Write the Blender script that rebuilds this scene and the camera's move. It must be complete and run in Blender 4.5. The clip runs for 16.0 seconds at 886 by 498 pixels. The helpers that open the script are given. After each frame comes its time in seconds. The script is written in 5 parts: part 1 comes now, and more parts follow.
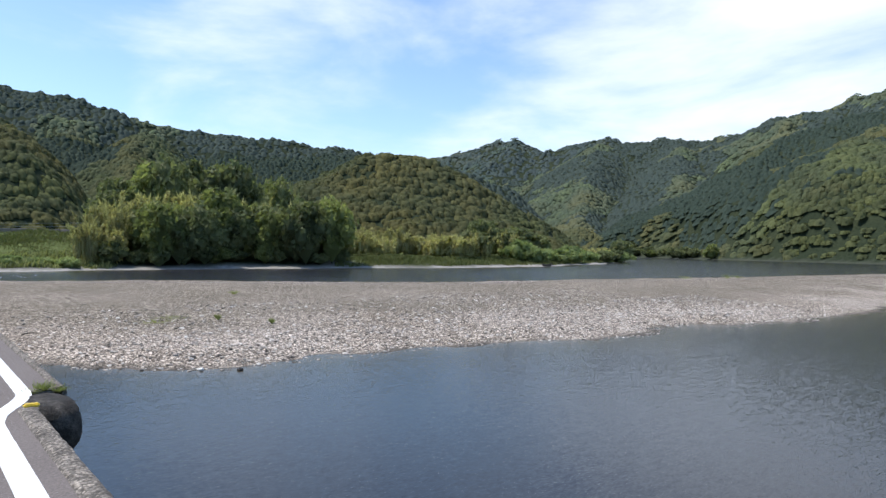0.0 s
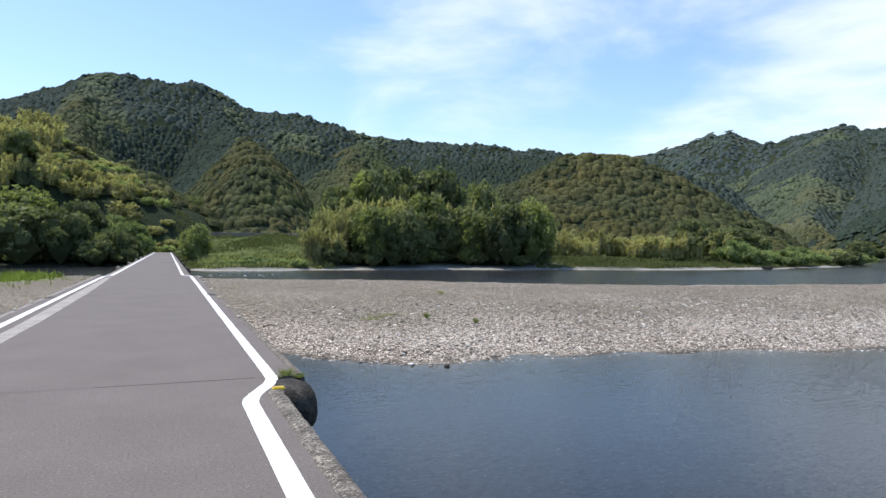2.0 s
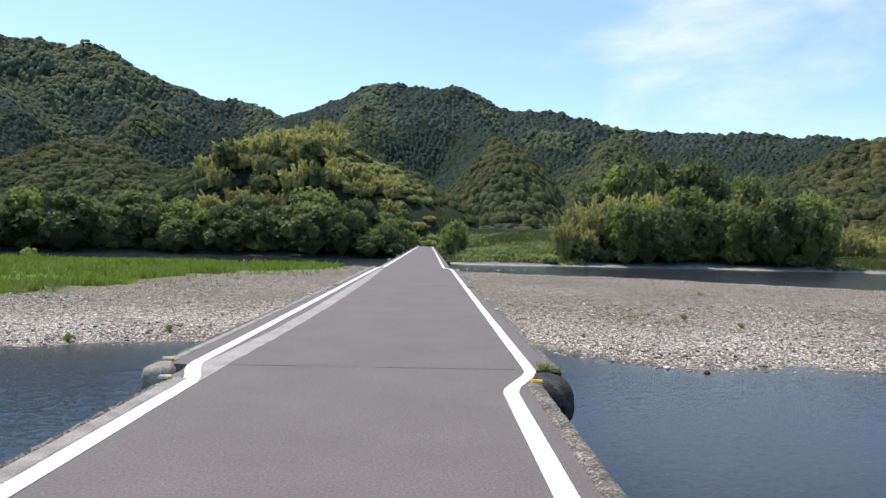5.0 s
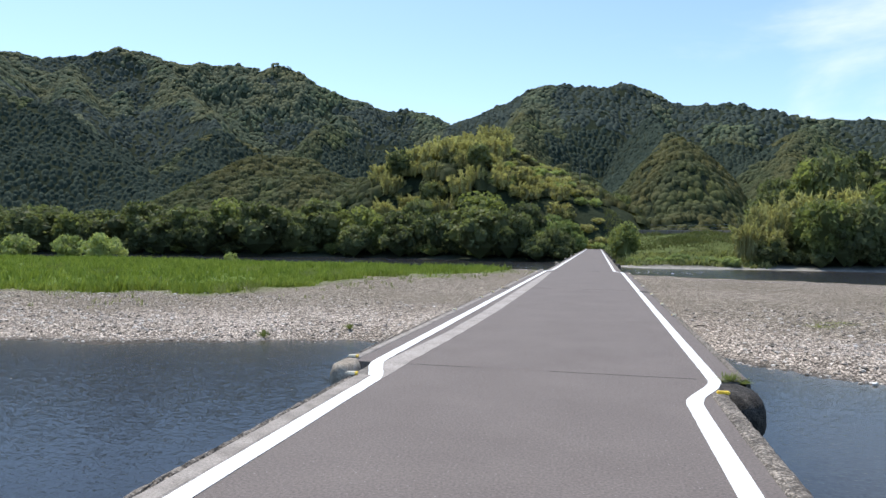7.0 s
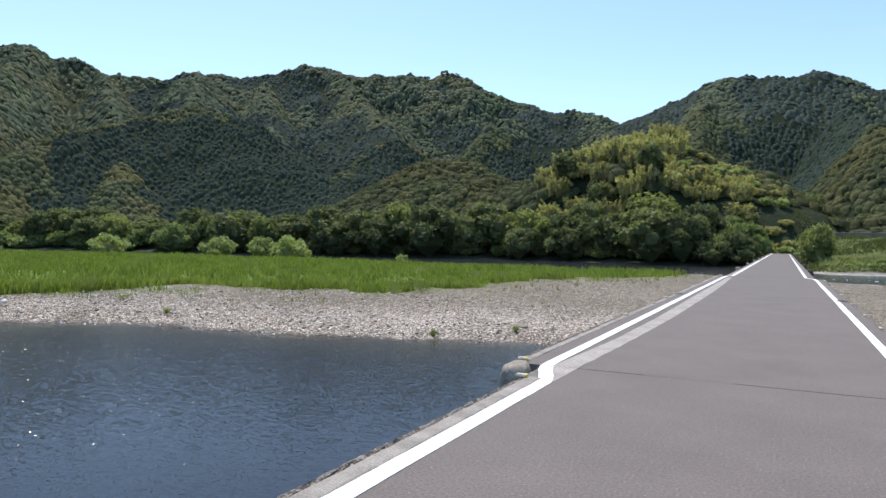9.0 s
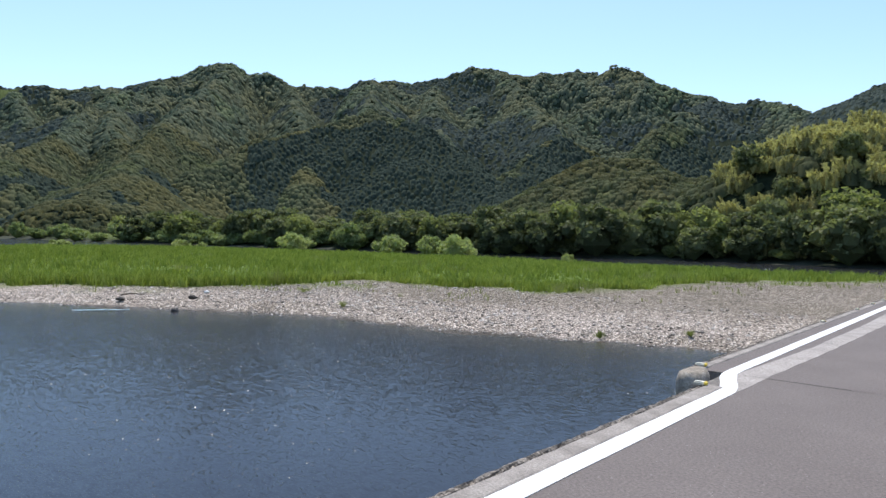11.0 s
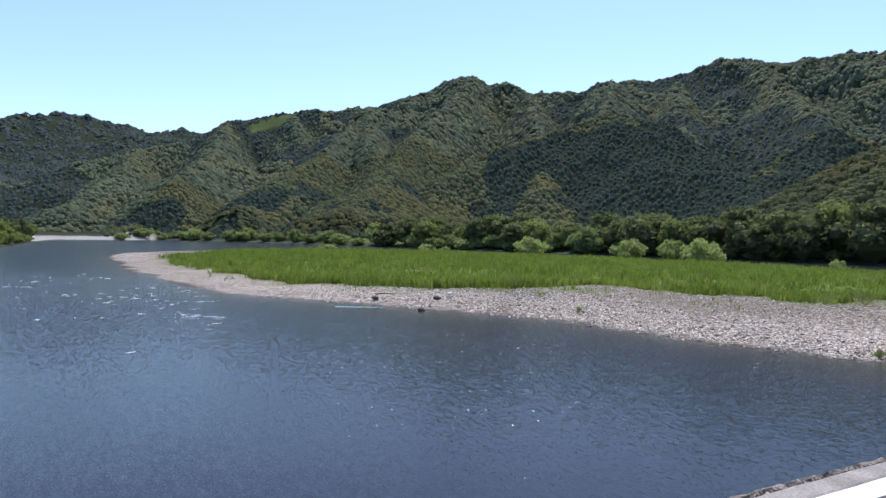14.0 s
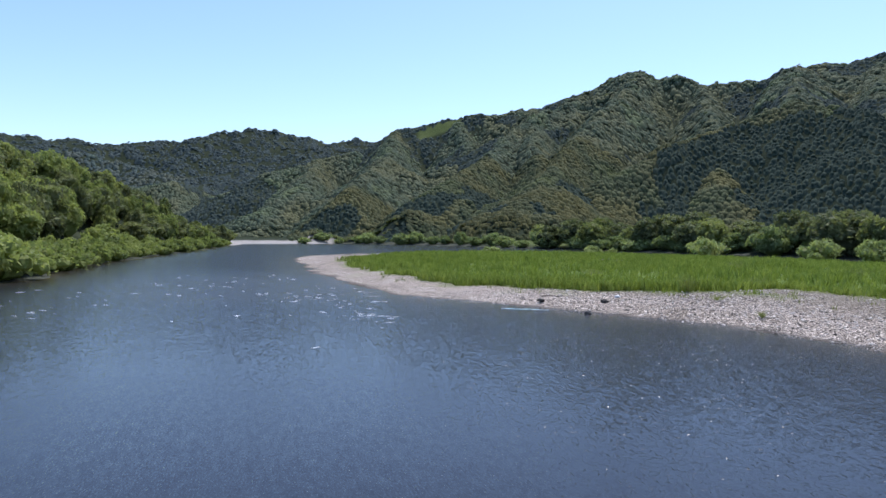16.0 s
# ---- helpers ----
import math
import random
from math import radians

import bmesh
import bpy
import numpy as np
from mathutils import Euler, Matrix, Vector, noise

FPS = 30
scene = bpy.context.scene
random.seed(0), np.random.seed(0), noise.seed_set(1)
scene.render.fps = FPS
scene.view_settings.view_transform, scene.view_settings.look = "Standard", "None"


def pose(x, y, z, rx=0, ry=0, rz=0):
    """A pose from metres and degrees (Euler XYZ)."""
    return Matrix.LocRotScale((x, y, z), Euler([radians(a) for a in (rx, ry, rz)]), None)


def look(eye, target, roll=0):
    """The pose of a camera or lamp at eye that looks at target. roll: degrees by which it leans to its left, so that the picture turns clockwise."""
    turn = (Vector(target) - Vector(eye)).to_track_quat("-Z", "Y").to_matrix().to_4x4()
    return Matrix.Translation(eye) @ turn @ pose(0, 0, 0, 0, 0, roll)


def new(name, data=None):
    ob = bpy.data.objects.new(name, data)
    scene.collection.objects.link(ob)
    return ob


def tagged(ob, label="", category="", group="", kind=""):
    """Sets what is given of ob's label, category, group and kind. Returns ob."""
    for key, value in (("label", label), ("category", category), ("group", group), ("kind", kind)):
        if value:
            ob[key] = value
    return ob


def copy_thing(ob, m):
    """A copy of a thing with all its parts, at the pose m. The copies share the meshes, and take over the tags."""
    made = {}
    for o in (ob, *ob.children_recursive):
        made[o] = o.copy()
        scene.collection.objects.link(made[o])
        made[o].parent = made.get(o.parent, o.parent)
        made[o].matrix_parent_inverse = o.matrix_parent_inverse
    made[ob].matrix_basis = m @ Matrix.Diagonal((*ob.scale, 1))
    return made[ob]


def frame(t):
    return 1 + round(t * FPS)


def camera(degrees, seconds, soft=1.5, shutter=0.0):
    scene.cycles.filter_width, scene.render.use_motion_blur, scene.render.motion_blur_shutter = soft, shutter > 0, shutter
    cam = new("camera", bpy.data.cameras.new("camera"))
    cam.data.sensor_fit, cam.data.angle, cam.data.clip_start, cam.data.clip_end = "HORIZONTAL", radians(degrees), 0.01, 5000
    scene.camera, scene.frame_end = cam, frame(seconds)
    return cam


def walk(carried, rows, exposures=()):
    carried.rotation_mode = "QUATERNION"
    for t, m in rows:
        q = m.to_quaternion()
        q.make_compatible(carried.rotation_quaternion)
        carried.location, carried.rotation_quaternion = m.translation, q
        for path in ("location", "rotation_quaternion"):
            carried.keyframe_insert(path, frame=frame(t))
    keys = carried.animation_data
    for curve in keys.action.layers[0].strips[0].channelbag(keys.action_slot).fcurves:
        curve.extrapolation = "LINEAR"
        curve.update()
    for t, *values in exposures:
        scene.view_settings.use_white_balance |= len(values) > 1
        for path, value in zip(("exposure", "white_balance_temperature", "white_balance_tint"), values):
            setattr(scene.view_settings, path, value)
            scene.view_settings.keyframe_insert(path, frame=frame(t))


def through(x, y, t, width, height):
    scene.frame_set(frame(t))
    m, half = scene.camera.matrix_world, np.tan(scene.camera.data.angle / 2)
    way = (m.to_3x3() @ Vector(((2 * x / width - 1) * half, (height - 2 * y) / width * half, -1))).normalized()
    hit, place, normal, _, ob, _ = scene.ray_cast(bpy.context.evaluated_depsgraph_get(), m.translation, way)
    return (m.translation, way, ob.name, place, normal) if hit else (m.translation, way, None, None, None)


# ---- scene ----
cam = camera(66.2, 16.0)
PATH = [
    (0, (0.081, 0.074, 1.497), (1.337, 1.63, 1.496), 0.6),
    (0.5, (0.056, 0.04, 1.506), (1.216, 1.669, 1.503), 0.6),
    (1, (0.021, 0.01, 1.512), (1.072, 1.711, 1.51), 0.3),
    (1.5, (-0.008, -0.028, 1.519), (0.897, 1.756, 1.519), 0.3),
    (2, (-0.034, -0.043, 1.52), (0.718, 1.81, 1.518), 0.5),
    (2.5, (-0.049, -0.042, 1.52), (0.548, 1.867, 1.514), 0.4),
    (3, (-0.066, -0.06, 1.527), (0.387, 1.888, 1.513), 0.4),
    (3.5, (-0.083, -0.08, 1.536), (0.243, 1.894, 1.515), 0.5),
    (4, (-0.101, -0.082, 1.531), (0.137, 1.903, 1.507), 0.7),
    (6.5, (-0.194, -0.113, 1.541), (-0.514, 1.861, 1.519), 1.1),
    (7, (-0.211, -0.125, 1.539), (-0.653, 1.825, 1.516), 0.7),
    (7.5, (-0.233, -0.127, 1.539), (-0.79, 1.794, 1.513), 0.8),
    (8, (-0.25, -0.144, 1.54), (-0.924, 1.739, 1.514), 1.0),
    (8.5, (-0.258, -0.15, 1.542), (-1.044, 1.689, 1.518), 1.0),
    (9, (-0.266, -0.152, 1.536), (-1.163, 1.635, 1.514), 0.9),
    (11.5, (-0.431, 0.111, 1.466), (-1.819, 1.55, 1.429), 1.1),
    (12, (-0.457, 0.124, 1.46), (-1.931, 1.476, 1.42), 1.0),
    (12.5, (-0.471, 0.143, 1.456), (-2.023, 1.403, 1.416), 1.1),
    (13, (-0.436, 0.125, 1.455), (-2.053, 1.301, 1.415), 1.2),
    (13.5, (-0.398, 0.106, 1.455), (-2.075, 1.194, 1.417), 1.0),
    (14, (-0.399, 0.085, 1.458), (-2.135, 1.077, 1.426), 1.0),
    (14.5, (-0.385, 0.073, 1.452), (-2.181, 0.954, 1.422), 0.9),
    (15, (-0.338, 0.048, 1.45), (-2.189, 0.804, 1.419), 0.6),
    (15.5, (-0.281, 0.008, 1.45), (-2.17, 0.663, 1.419), 0.6),
    (16, (-0.263, -0.079, 1.47), (-2.186, 0.472, 1.438), 0.5),
]
walk(cam, [(t, look(eye, target, roll)) for t, eye, target, roll in PATH],
     [(0, 0.49, 6350, 12), (3, 0.52, 6500, 11), (9, 0.53, 6500, 11), (12.5, 0.5, 6350, 14), (16, 0.48, 6050, 18)])

# ---- world, sun ----
SUN_BEARING, SUN_HEIGHT = -44.0, 64.0      # degrees clockwise from +y, degrees above the horizon
WATER = -3.4

world = bpy.data.worlds.new("sky")
scene.world = world
world.use_nodes = True
wn, wl = world.node_tree.nodes, world.node_tree.links
wn.clear()
w_out = wn.new("ShaderNodeOutputWorld")
w_bg = wn.new("ShaderNodeBackground")
w_sky = wn.new("ShaderNodeTexSky")
w_sky.sky_type = "NISHITA"
w_sky.sun_disc = False
w_sky.sun_elevation = radians(SUN_HEIGHT)
w_sky.sun_rotation = radians(SUN_BEARING)
w_sky.air_density, w_sky.dust_density, w_sky.ozone_density = 1.0, 0.6, 1.3
w_bg.inputs["Strength"].default_value = 0.14
# thin high clouds, thickest over the downstream valley
w_co = wn.new("ShaderNodeTexCoord")
w_map = wn.new("ShaderNodeMapping")
w_map.inputs["Scale"].default_value = (1.5, 1.5, 4.2)
w_no = wn.new("ShaderNodeTexNoise")
w_no.inputs["Scale"].default_value = 1.5
w_no.inputs["Detail"].default_value = 7.0
w_no.inputs["Roughness"].default_value = 0.55
w_no.inputs["Distortion"].default_value = 0.4
wl.new(w_co.outputs["Generated"], w_map.inputs["Vector"])
wl.new(w_map.outputs["Vector"], w_no.inputs["Vector"])
w_dot = wn.new("ShaderNodeVectorMath")
w_dot.operation = "DOT_PRODUCT"
w_dot.inputs[1].default_value = (math.sin(radians(62)), math.cos(radians(62)), 0.05)
wl.new(w_co.outputs["Generated"], w_dot.inputs[0])
w_side = wn.new("ShaderNodeMapRange")
w_side.inputs["From Min"].default_value, w_side.inputs["From Max"].default_value = 0.42, 1.0
w_side.inputs["To Min"].default_value, w_side.inputs["To Max"].default_value = -0.25, 0.22
wl.new(w_dot.outputs["Value"], w_side.inputs["Value"])
w_add = wn.new("ShaderNodeMath")
wl.new(w_no.outputs["Fac"], w_add.inputs[0])
wl.new(w_side.outputs["Result"], w_add.inputs[1])
w_ramp = wn.new("ShaderNodeMapRange")
w_ramp.interpolation_type = "SMOOTHSTEP"
w_ramp.inputs["From Min"].default_value, w_ramp.inputs["From Max"].default_value = 0.43, 0.80
w_ramp.inputs["To Max"].default_value = 0.85
wl.new(w_add.outputs["Value"], w_ramp.inputs["Value"])
w_mix = wn.new("ShaderNodeMix")
w_mix.data_type = "RGBA"
wl.new(w_ramp.outputs["Result"], w_mix.inputs["Factor"])
w_tint = wn.new("ShaderNodeMix")
w_tint.data_type, w_tint.blend_type = "RGBA", "MULTIPLY"
w_tint.inputs["Factor"].default_value = 1.0
w_tint.inputs["B"].default_value = (0.93, 1.015, 1.05, 1)
wl.new(w_sky.outputs["Color"], w_tint.inputs["A"])
wl.new(w_tint.outputs["Result"], w_mix.inputs["A"])
w_mix.inputs["B"].default_value = (6.0, 6.35, 6.7, 1)
wl.new(w_mix.outputs["Result"], w_bg.inputs["Color"])
wl.new(w_bg.outputs["Background"], w_out.inputs["Surface"])

sun_data = bpy.data.lights.new("sun", "SUN")
sun_data.energy, sun_data.angle, sun_data.color = 3.5, radians(0.5), (1.0, 0.95, 0.86)
sun = new("sun", sun_data)
sb, sh = radians(SUN_BEARING), radians(SUN_HEIGHT)
sun.matrix_world = look((300 * math.sin(sb) * math.cos(sh), 300 * math.cos(sb) * math.cos(sh), 300 * math.sin(sh)), (0, 0, 0))

# ---- materials ----
def material(name):
    m = bpy.data.materials.new(name)
    m.use_nodes = True
    nt = m.node_tree
    return m, nt, nt.nodes["Principled BSDF"]


def nd(nt, kind, **vals):
    n = nt.nodes.new(kind)
    for k, v in vals.items():
        n.inputs[k.replace("_", " ")].default_value = v
    return n


def noise_node(nt, scale, detail=4.0, rough=0.55, stretch=None):
    co = nt.nodes.new("ShaderNodeTexCoord")
    n = nd(nt, "ShaderNodeTexNoise", Scale=scale, Detail=detail, Roughness=rough)
    src = co.outputs["Object"]
    if stretch:
        mp = nt.nodes.new("ShaderNodeMapping")
        mp.inputs["Scale"].default_value = stretch
        nt.links.new(src, mp.inputs["Vector"])
        src = mp.outputs["Vector"]
    nt.links.new(src, n.inputs["Vector"])
    return n


def ramp(nt, src, stops):
    r = nt.nodes.new("ShaderNodeValToRGB")
    el = r.color_ramp.elements
    while len(el) < len(stops):
        el.new(0.5)
    for e, (p, c) in zip(el, stops):
        e.position, e.color = p, (*c, 1)
    nt.links.new(src, r.inputs["Fac"])
    return r.outputs["Color"]


def mixc(nt, fac, a, b, blend="MIX"):
    m = nt.nodes.new("ShaderNodeMix")
    m.data_type, m.blend_type = "RGBA", blend
    for sock, v in (("Factor", fac), ("A", a), ("B", b)):
        if isinstance(v, bpy.types.NodeSocket):
            nt.links.new(v, m.inputs[sock])
        else:
            m.inputs[sock].default_value = v if isinstance(v, (int, float)) else (*v, 1)
    return m.outputs["Result"]


def maths(nt, op, a, b=0.0):
    m = nt.nodes.new("ShaderNodeMath")
    m.operation = op
    for i, v in enumerate((a, b)):
        if isinstance(v, bpy.types.NodeSocket):
            nt.links.new(v, m.inputs[i])
        else:
            m.inputs[i].default_value = v
    return m.outputs["Value"]


def bump(nt, bsdf, height, strength, distance):
    b = nt.nodes.new("ShaderNodeBump")
    b.inputs["Strength"].default_value, b.inputs["Distance"].default_value = strength, distance
    nt.links.new(height, b.inputs["Height"])
    nt.links.new(b.outputs["Normal"], bsdf.inputs["Normal"])
    return b


def mottled(name, dark, mid, light, scale, fine, rough=0.85, bump_size=0.01, strength=0.5):
    """A worn mineral surface: large stains, fine grain and relief."""
    m, nt, p = material(name)
    big, small = noise_node(nt, scale, 5.0, 0.6), noise_node(nt, fine, 3.0, 0.7)
    col = ramp(nt, big.outputs["Fac"], ((0.3, dark), (0.5, mid), (0.72, light)))
    grain = ramp(nt, small.outputs["Fac"], ((0.3, (0.5, 0.5, 0.5)), (0.7, (1.35, 1.35, 1.35))))
    nt.links.new(mixc(nt, 0.8, col, grain, "MULTIPLY"), p.inputs["Base Color"])
    p.inputs["Roughness"].default_value = rough
    bump(nt, p, small.outputs["Fac"], strength, bump_size)
    return m


def foliage(name, dark, mid, light, through=0.3, rough=0.55, noise_scale=0.5, relief=0.0, patches=False, vary=0.35):
    """Leaves: colour varies by tree, by clump and by noise; some light passes through."""
    m, nt, p = material(name)
    geo, info = nt.nodes.new("ShaderNodeNewGeometry"), nt.nodes.new("ShaderNodeObjectInfo")
    att = nt.nodes.new("ShaderNodeAttribute")
    att.attribute_name = "tone"
    n = noise_node(nt, noise_scale, 4.0, 0.6)
    a = maths(nt, "MULTIPLY", geo.outputs["Random Per Island"], vary)
    b = maths(nt, "MULTIPLY", maths(nt, "ADD", info.outputs["Random"], att.outputs["Fac"]), vary)
    c = maths(nt, "MULTIPLY", n.outputs["Fac"], 0.5)
    fac = maths(nt, "SUBTRACT", maths(nt, "ADD", maths(nt, "ADD", a, b), c), 0.10 - 0.75 * (0.35 - vary))
    col = ramp(nt, fac, ((0.15, dark), (0.5, mid), (0.9, light)))
    if patches:
        # stands of browner oak and of fresh green chinquapin and bamboo among the rest
        kind = noise_node(nt, 0.016, 3.0, 0.6)
        tint = ramp(nt, kind.outputs["Fac"], ((0.36, (1.17, 1.06, 0.9)), (0.45, (1.05, 1.02, 0.97)), (0.55, (0.8, 0.88, 0.91)), (0.64, (1.1, 1.17, 1.0))))
        col = mixc(nt, 1.0, col, tint, "MULTIPLY")
    nt.links.new(col, p.inputs["Base Color"])
    p.inputs["Roughness"].default_value = rough
    p.inputs["Specular IOR Level"].default_value = 0.05
    if relief:
        n2 = noise_node(nt, 1.1, 5.0, 0.75)
        bump(nt, p, n2.outputs["Fac"], 1.0, relief)
    if through:
        tr = nt.nodes.new("ShaderNodeBsdfTranslucent")
        nt.links.new(mixc(nt, 1.0, col, (1.25, 1.35, 0.85), "MULTIPLY"), tr.inputs["Color"])
        mx = nt.nodes.new("ShaderNodeMixShader")
        mx.inputs["Fac"].default_value = through
        nt.links.new(p.outputs["BSDF"], mx.inputs[1])
        nt.links.new(tr.outputs["BSDF"], mx.inputs[2])
        nt.links.new(mx.outputs["Shader"], nt.nodes["Material Output"].inputs["Surface"])
    return m


def asphalt():
    """Old asphalt: mottled, with pale exposed chips."""
    m = mottled("asphalt", (0.132, 0.111, 0.102), (0.145, 0.123, 0.113), (0.160, 0.136, 0.125), 0.9, 48.0, 0.9, 0.008, 0.8)
    nt = m.node_tree
    p = nt.nodes["Principled BSDF"]
    old = p.inputs["Base Color"].links[0].from_socket
    chips = nd(nt, "ShaderNodeTexVoronoi", Scale=63.0)
    co = nt.nodes.new("ShaderNodeTexCoord")
    nt.links.new(co.outputs["Object"], chips.inputs["Vector"])
    sep = nt.nodes.new("ShaderNodeSeparateColor")
    nt.links.new(chips.outputs["Color"], sep.inputs["Color"])
    near = maths(nt, "LESS_THAN", chips.outputs["Distance"], 0.3)
    some = maths(nt, "GREATER_THAN", sep.outputs["Red"], 0.985)
    nt.links.new(mixc(nt, maths(nt, "MULTIPLY", near, some), old, (0.30, 0.28, 0.265)), p.inputs["Base Color"])
    return m


ASPHALT = asphalt()
CONCRETE = mottled("weathered_concrete", (0.11, 0.10, 0.09), (0.20, 0.18, 0.16), (0.33, 0.30, 0.265), 5.0, 38.0, 0.95, 0.02, 1.0)
CONCRETE_PALE = mottled("pale_concrete", (0.25, 0.225, 0.205), (0.335, 0.303, 0.277), (0.39, 0.355, 0.328), 2.2, 30.0, 0.9, 0.008, 0.5)
# so dark because it also carries the shade on the right-hand pier heads
CONCRETE_DARK = mottled("dark_shaded_concrete", (0.016, 0.014, 0.012), (0.038, 0.033, 0.028), (0.12, 0.106, 0.092), 7.0, 32.0, 0.95, 0.05, 1.0)
LINE_PAINT = mottled("white_road_paint", (0.70, 0.70, 0.69), (0.80, 0.80, 0.79), (0.86, 0.86, 0.85), 1.5, 40.0, 0.6, 0.003, 0.4)
YELLOW = mottled("yellow_plastic", (0.62, 0.42, 0.03), (0.78, 0.55, 0.05), (0.85, 0.62, 0.08), 6.0, 40.0, 0.45, 0.002, 0.3)
IVORY = mottled("ivory_plastic", (0.60, 0.56, 0.45), (0.70, 0.66, 0.55), (0.76, 0.73, 0.63), 6.0, 40.0, 0.5, 0.002, 0.3)
FOAM = mottled("white_foam", (0.8, 0.81, 0.82), (0.87, 0.88, 0.88), (0.92, 0.92, 0.92), 2.0, 9.0, 0.7, 0.03, 0.8)
BLOCK = mottled("pale_block_concrete", (0.16, 0.135, 0.105), (0.36, 0.31, 0.25), (0.54, 0.48, 0.40), 5.0, 45.0, 0.9, 0.012, 0.8)
JOINT = mottled("tar_joint", (0.045, 0.042, 0.038), (0.07, 0.066, 0.058), (0.095, 0.088, 0.078), 3.0, 30.0, 0.9)
WOOD = mottled("driftwood_bark", (0.05, 0.04, 0.03), (0.11, 0.09, 0.07), (0.2, 0.17, 0.14), 5.0, 40.0, 0.95, 0.02, 0.7)
CONCRETE_KERB = mottled("worn_kerb_concrete", (0.20, 0.178, 0.158), (0.30, 0.27, 0.242), (0.38, 0.345, 0.31), 3.5, 60.0, 0.95, 0.012, 0.7)
CONCRETE_EDGE = mottled("chipped_edge_concrete", (0.10, 0.088, 0.076), (0.21, 0.187, 0.163), (0.31, 0.28, 0.245), 5.0, 70.0, 0.95, 0.02, 0.9)


def exposed_pebbles(m):
    """Pale and dark pebbles laid bare in worn concrete."""
    nt = m.node_tree
    p = nt.nodes["Principled BSDF"]
    old = p.inputs["Base Color"].links[0].from_socket
    vor = nd(nt, "ShaderNodeTexVoronoi", Scale=42.0)
    co = nt.nodes.new("ShaderNodeTexCoord")
    nt.links.new(co.outputs["Object"], vor.inputs["Vector"])
    sep = nt.nodes.new("ShaderNodeSeparateColor")
    nt.links.new(vor.outputs["Color"], sep.inputs["Color"])
    tone = ramp(nt, sep.outputs["Red"], ((0.0, (0.45, 0.44, 0.42)), (0.55, (0.95, 0.95, 0.95)), (1.0, (1.75, 1.72, 1.66))))
    gap = ramp(nt, vor.outputs["Distance"], ((0.3, (1.05, 1.05, 1.05)), (0.75, (0.5, 0.48, 0.46))))
    nt.links.new(mixc(nt, 1.0, mixc(nt, 1.0, old, tone, "MULTIPLY"), gap, "MULTIPLY"), p.inputs["Base Color"])
    bump(nt, p, vor.outputs["Distance"], 0.8, 0.012).invert = True


exposed_pebbles(CONCRETE_EDGE)
METAL = mottled("galvanised_metal", (0.35, 0.36, 0.36), (0.45, 0.46, 0.46), (0.55, 0.56, 0.56), 2.0, 20.0, 0.5)
TRUNK = mottled("grey_bark", (0.04, 0.033, 0.026), (0.08, 0.068, 0.054), (0.14, 0.12, 0.1), 1.5, 9.0, 0.95, 0.05, 0.8)
TWINE = mottled("pale_blue_sheet", (0.30, 0.55, 0.66), (0.4, 0.66, 0.76), (0.55, 0.75, 0.82), 1.5, 9.0, 0.5)
RUBBER = mottled("black_rubber", (0.010, 0.010, 0.011), (0.016, 0.016, 0.017), (0.03, 0.03, 0.03), 3.0, 20.0, 0.6)

LEAF_TREE = foliage("broad_leaves", (0.046, 0.057, 0.033), (0.112, 0.131, 0.066), (0.215, 0.234, 0.112), 0.4)
LEAF_OAK = foliage("oak_leaves", (0.062, 0.068, 0.037), (0.106, 0.114, 0.058), (0.162, 0.165, 0.078), 0.35, 0.8, 0.5, 0.6, True, 0.24)
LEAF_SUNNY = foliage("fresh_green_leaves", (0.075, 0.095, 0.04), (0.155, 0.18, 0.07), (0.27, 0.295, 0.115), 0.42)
LEAF_WILLOW = foliage("willow_leaves", (0.10, 0.13, 0.055), (0.19, 0.235, 0.10), (0.30, 0.345, 0.15), 0.42)
LEAF_PALE = foliage("pale_willow_leaves", (0.16, 0.19, 0.08), (0.26, 0.30, 0.13), (0.37, 0.41, 0.18), 0.42)
LEAF_SLOPE = foliage("slope_tree_leaves", (0.095, 0.125, 0.045), (0.185, 0.225, 0.075), (0.29, 0.325, 0.12), 0.42)
LEAF_BAMBOO = foliage("bamboo_leaves", (0.17, 0.162, 0.08), (0.335, 0.312, 0.15), (0.49, 0.455, 0.215), 0.42)
FOREST_BROAD = foliage("oak_forest_leaves", (0.074, 0.088, 0.053), (0.116, 0.131, 0.072), (0.174, 0.183, 0.094), 0.4, 0.8, 0.012, 0.5, True, 0.22)
# upper slopes: distance haze put into the leaf colour, paler and bluer
HAZED_UPPER_PINE = foliage("hazed_upper_cedar_needles", (0.060, 0.080, 0.071), (0.073, 0.097, 0.085), (0.088, 0.114, 0.097), 0.35, 0.9, 0.012, 0.15, vary=0.14)
HAZED_UPPER_BROAD = foliage("hazed_upper_oak_leaves", (0.107, 0.129, 0.090), (0.147, 0.172, 0.112), (0.192, 0.209, 0.128), 0.4, 0.8, 0.012, 0.3, True, 0.14)
FOREST_PINE = foliage("cedar_needles", (0.042, 0.061, 0.048), (0.054, 0.077, 0.060), (0.068, 0.092, 0.071), 0.35, 0.9, 0.012, 0.15, vary=0.18)
# far ridges: still more haze in the base colour
HAZED_FAR_BROAD = foliage("hazed_far_forest_leaves", (0.078, 0.102, 0.095), (0.098, 0.124, 0.113), (0.125, 0.15, 0.13), 0.3, 0.8, 0.02, 0.3, True, 0.16)
HAZED_FAR_PINE = foliage("hazed_far_cedar_needles", (0.064, 0.086, 0.084), (0.074, 0.098, 0.095), (0.086, 0.111, 0.105), 0.3, 0.9, 0.02, 0.3, vary=0.14)
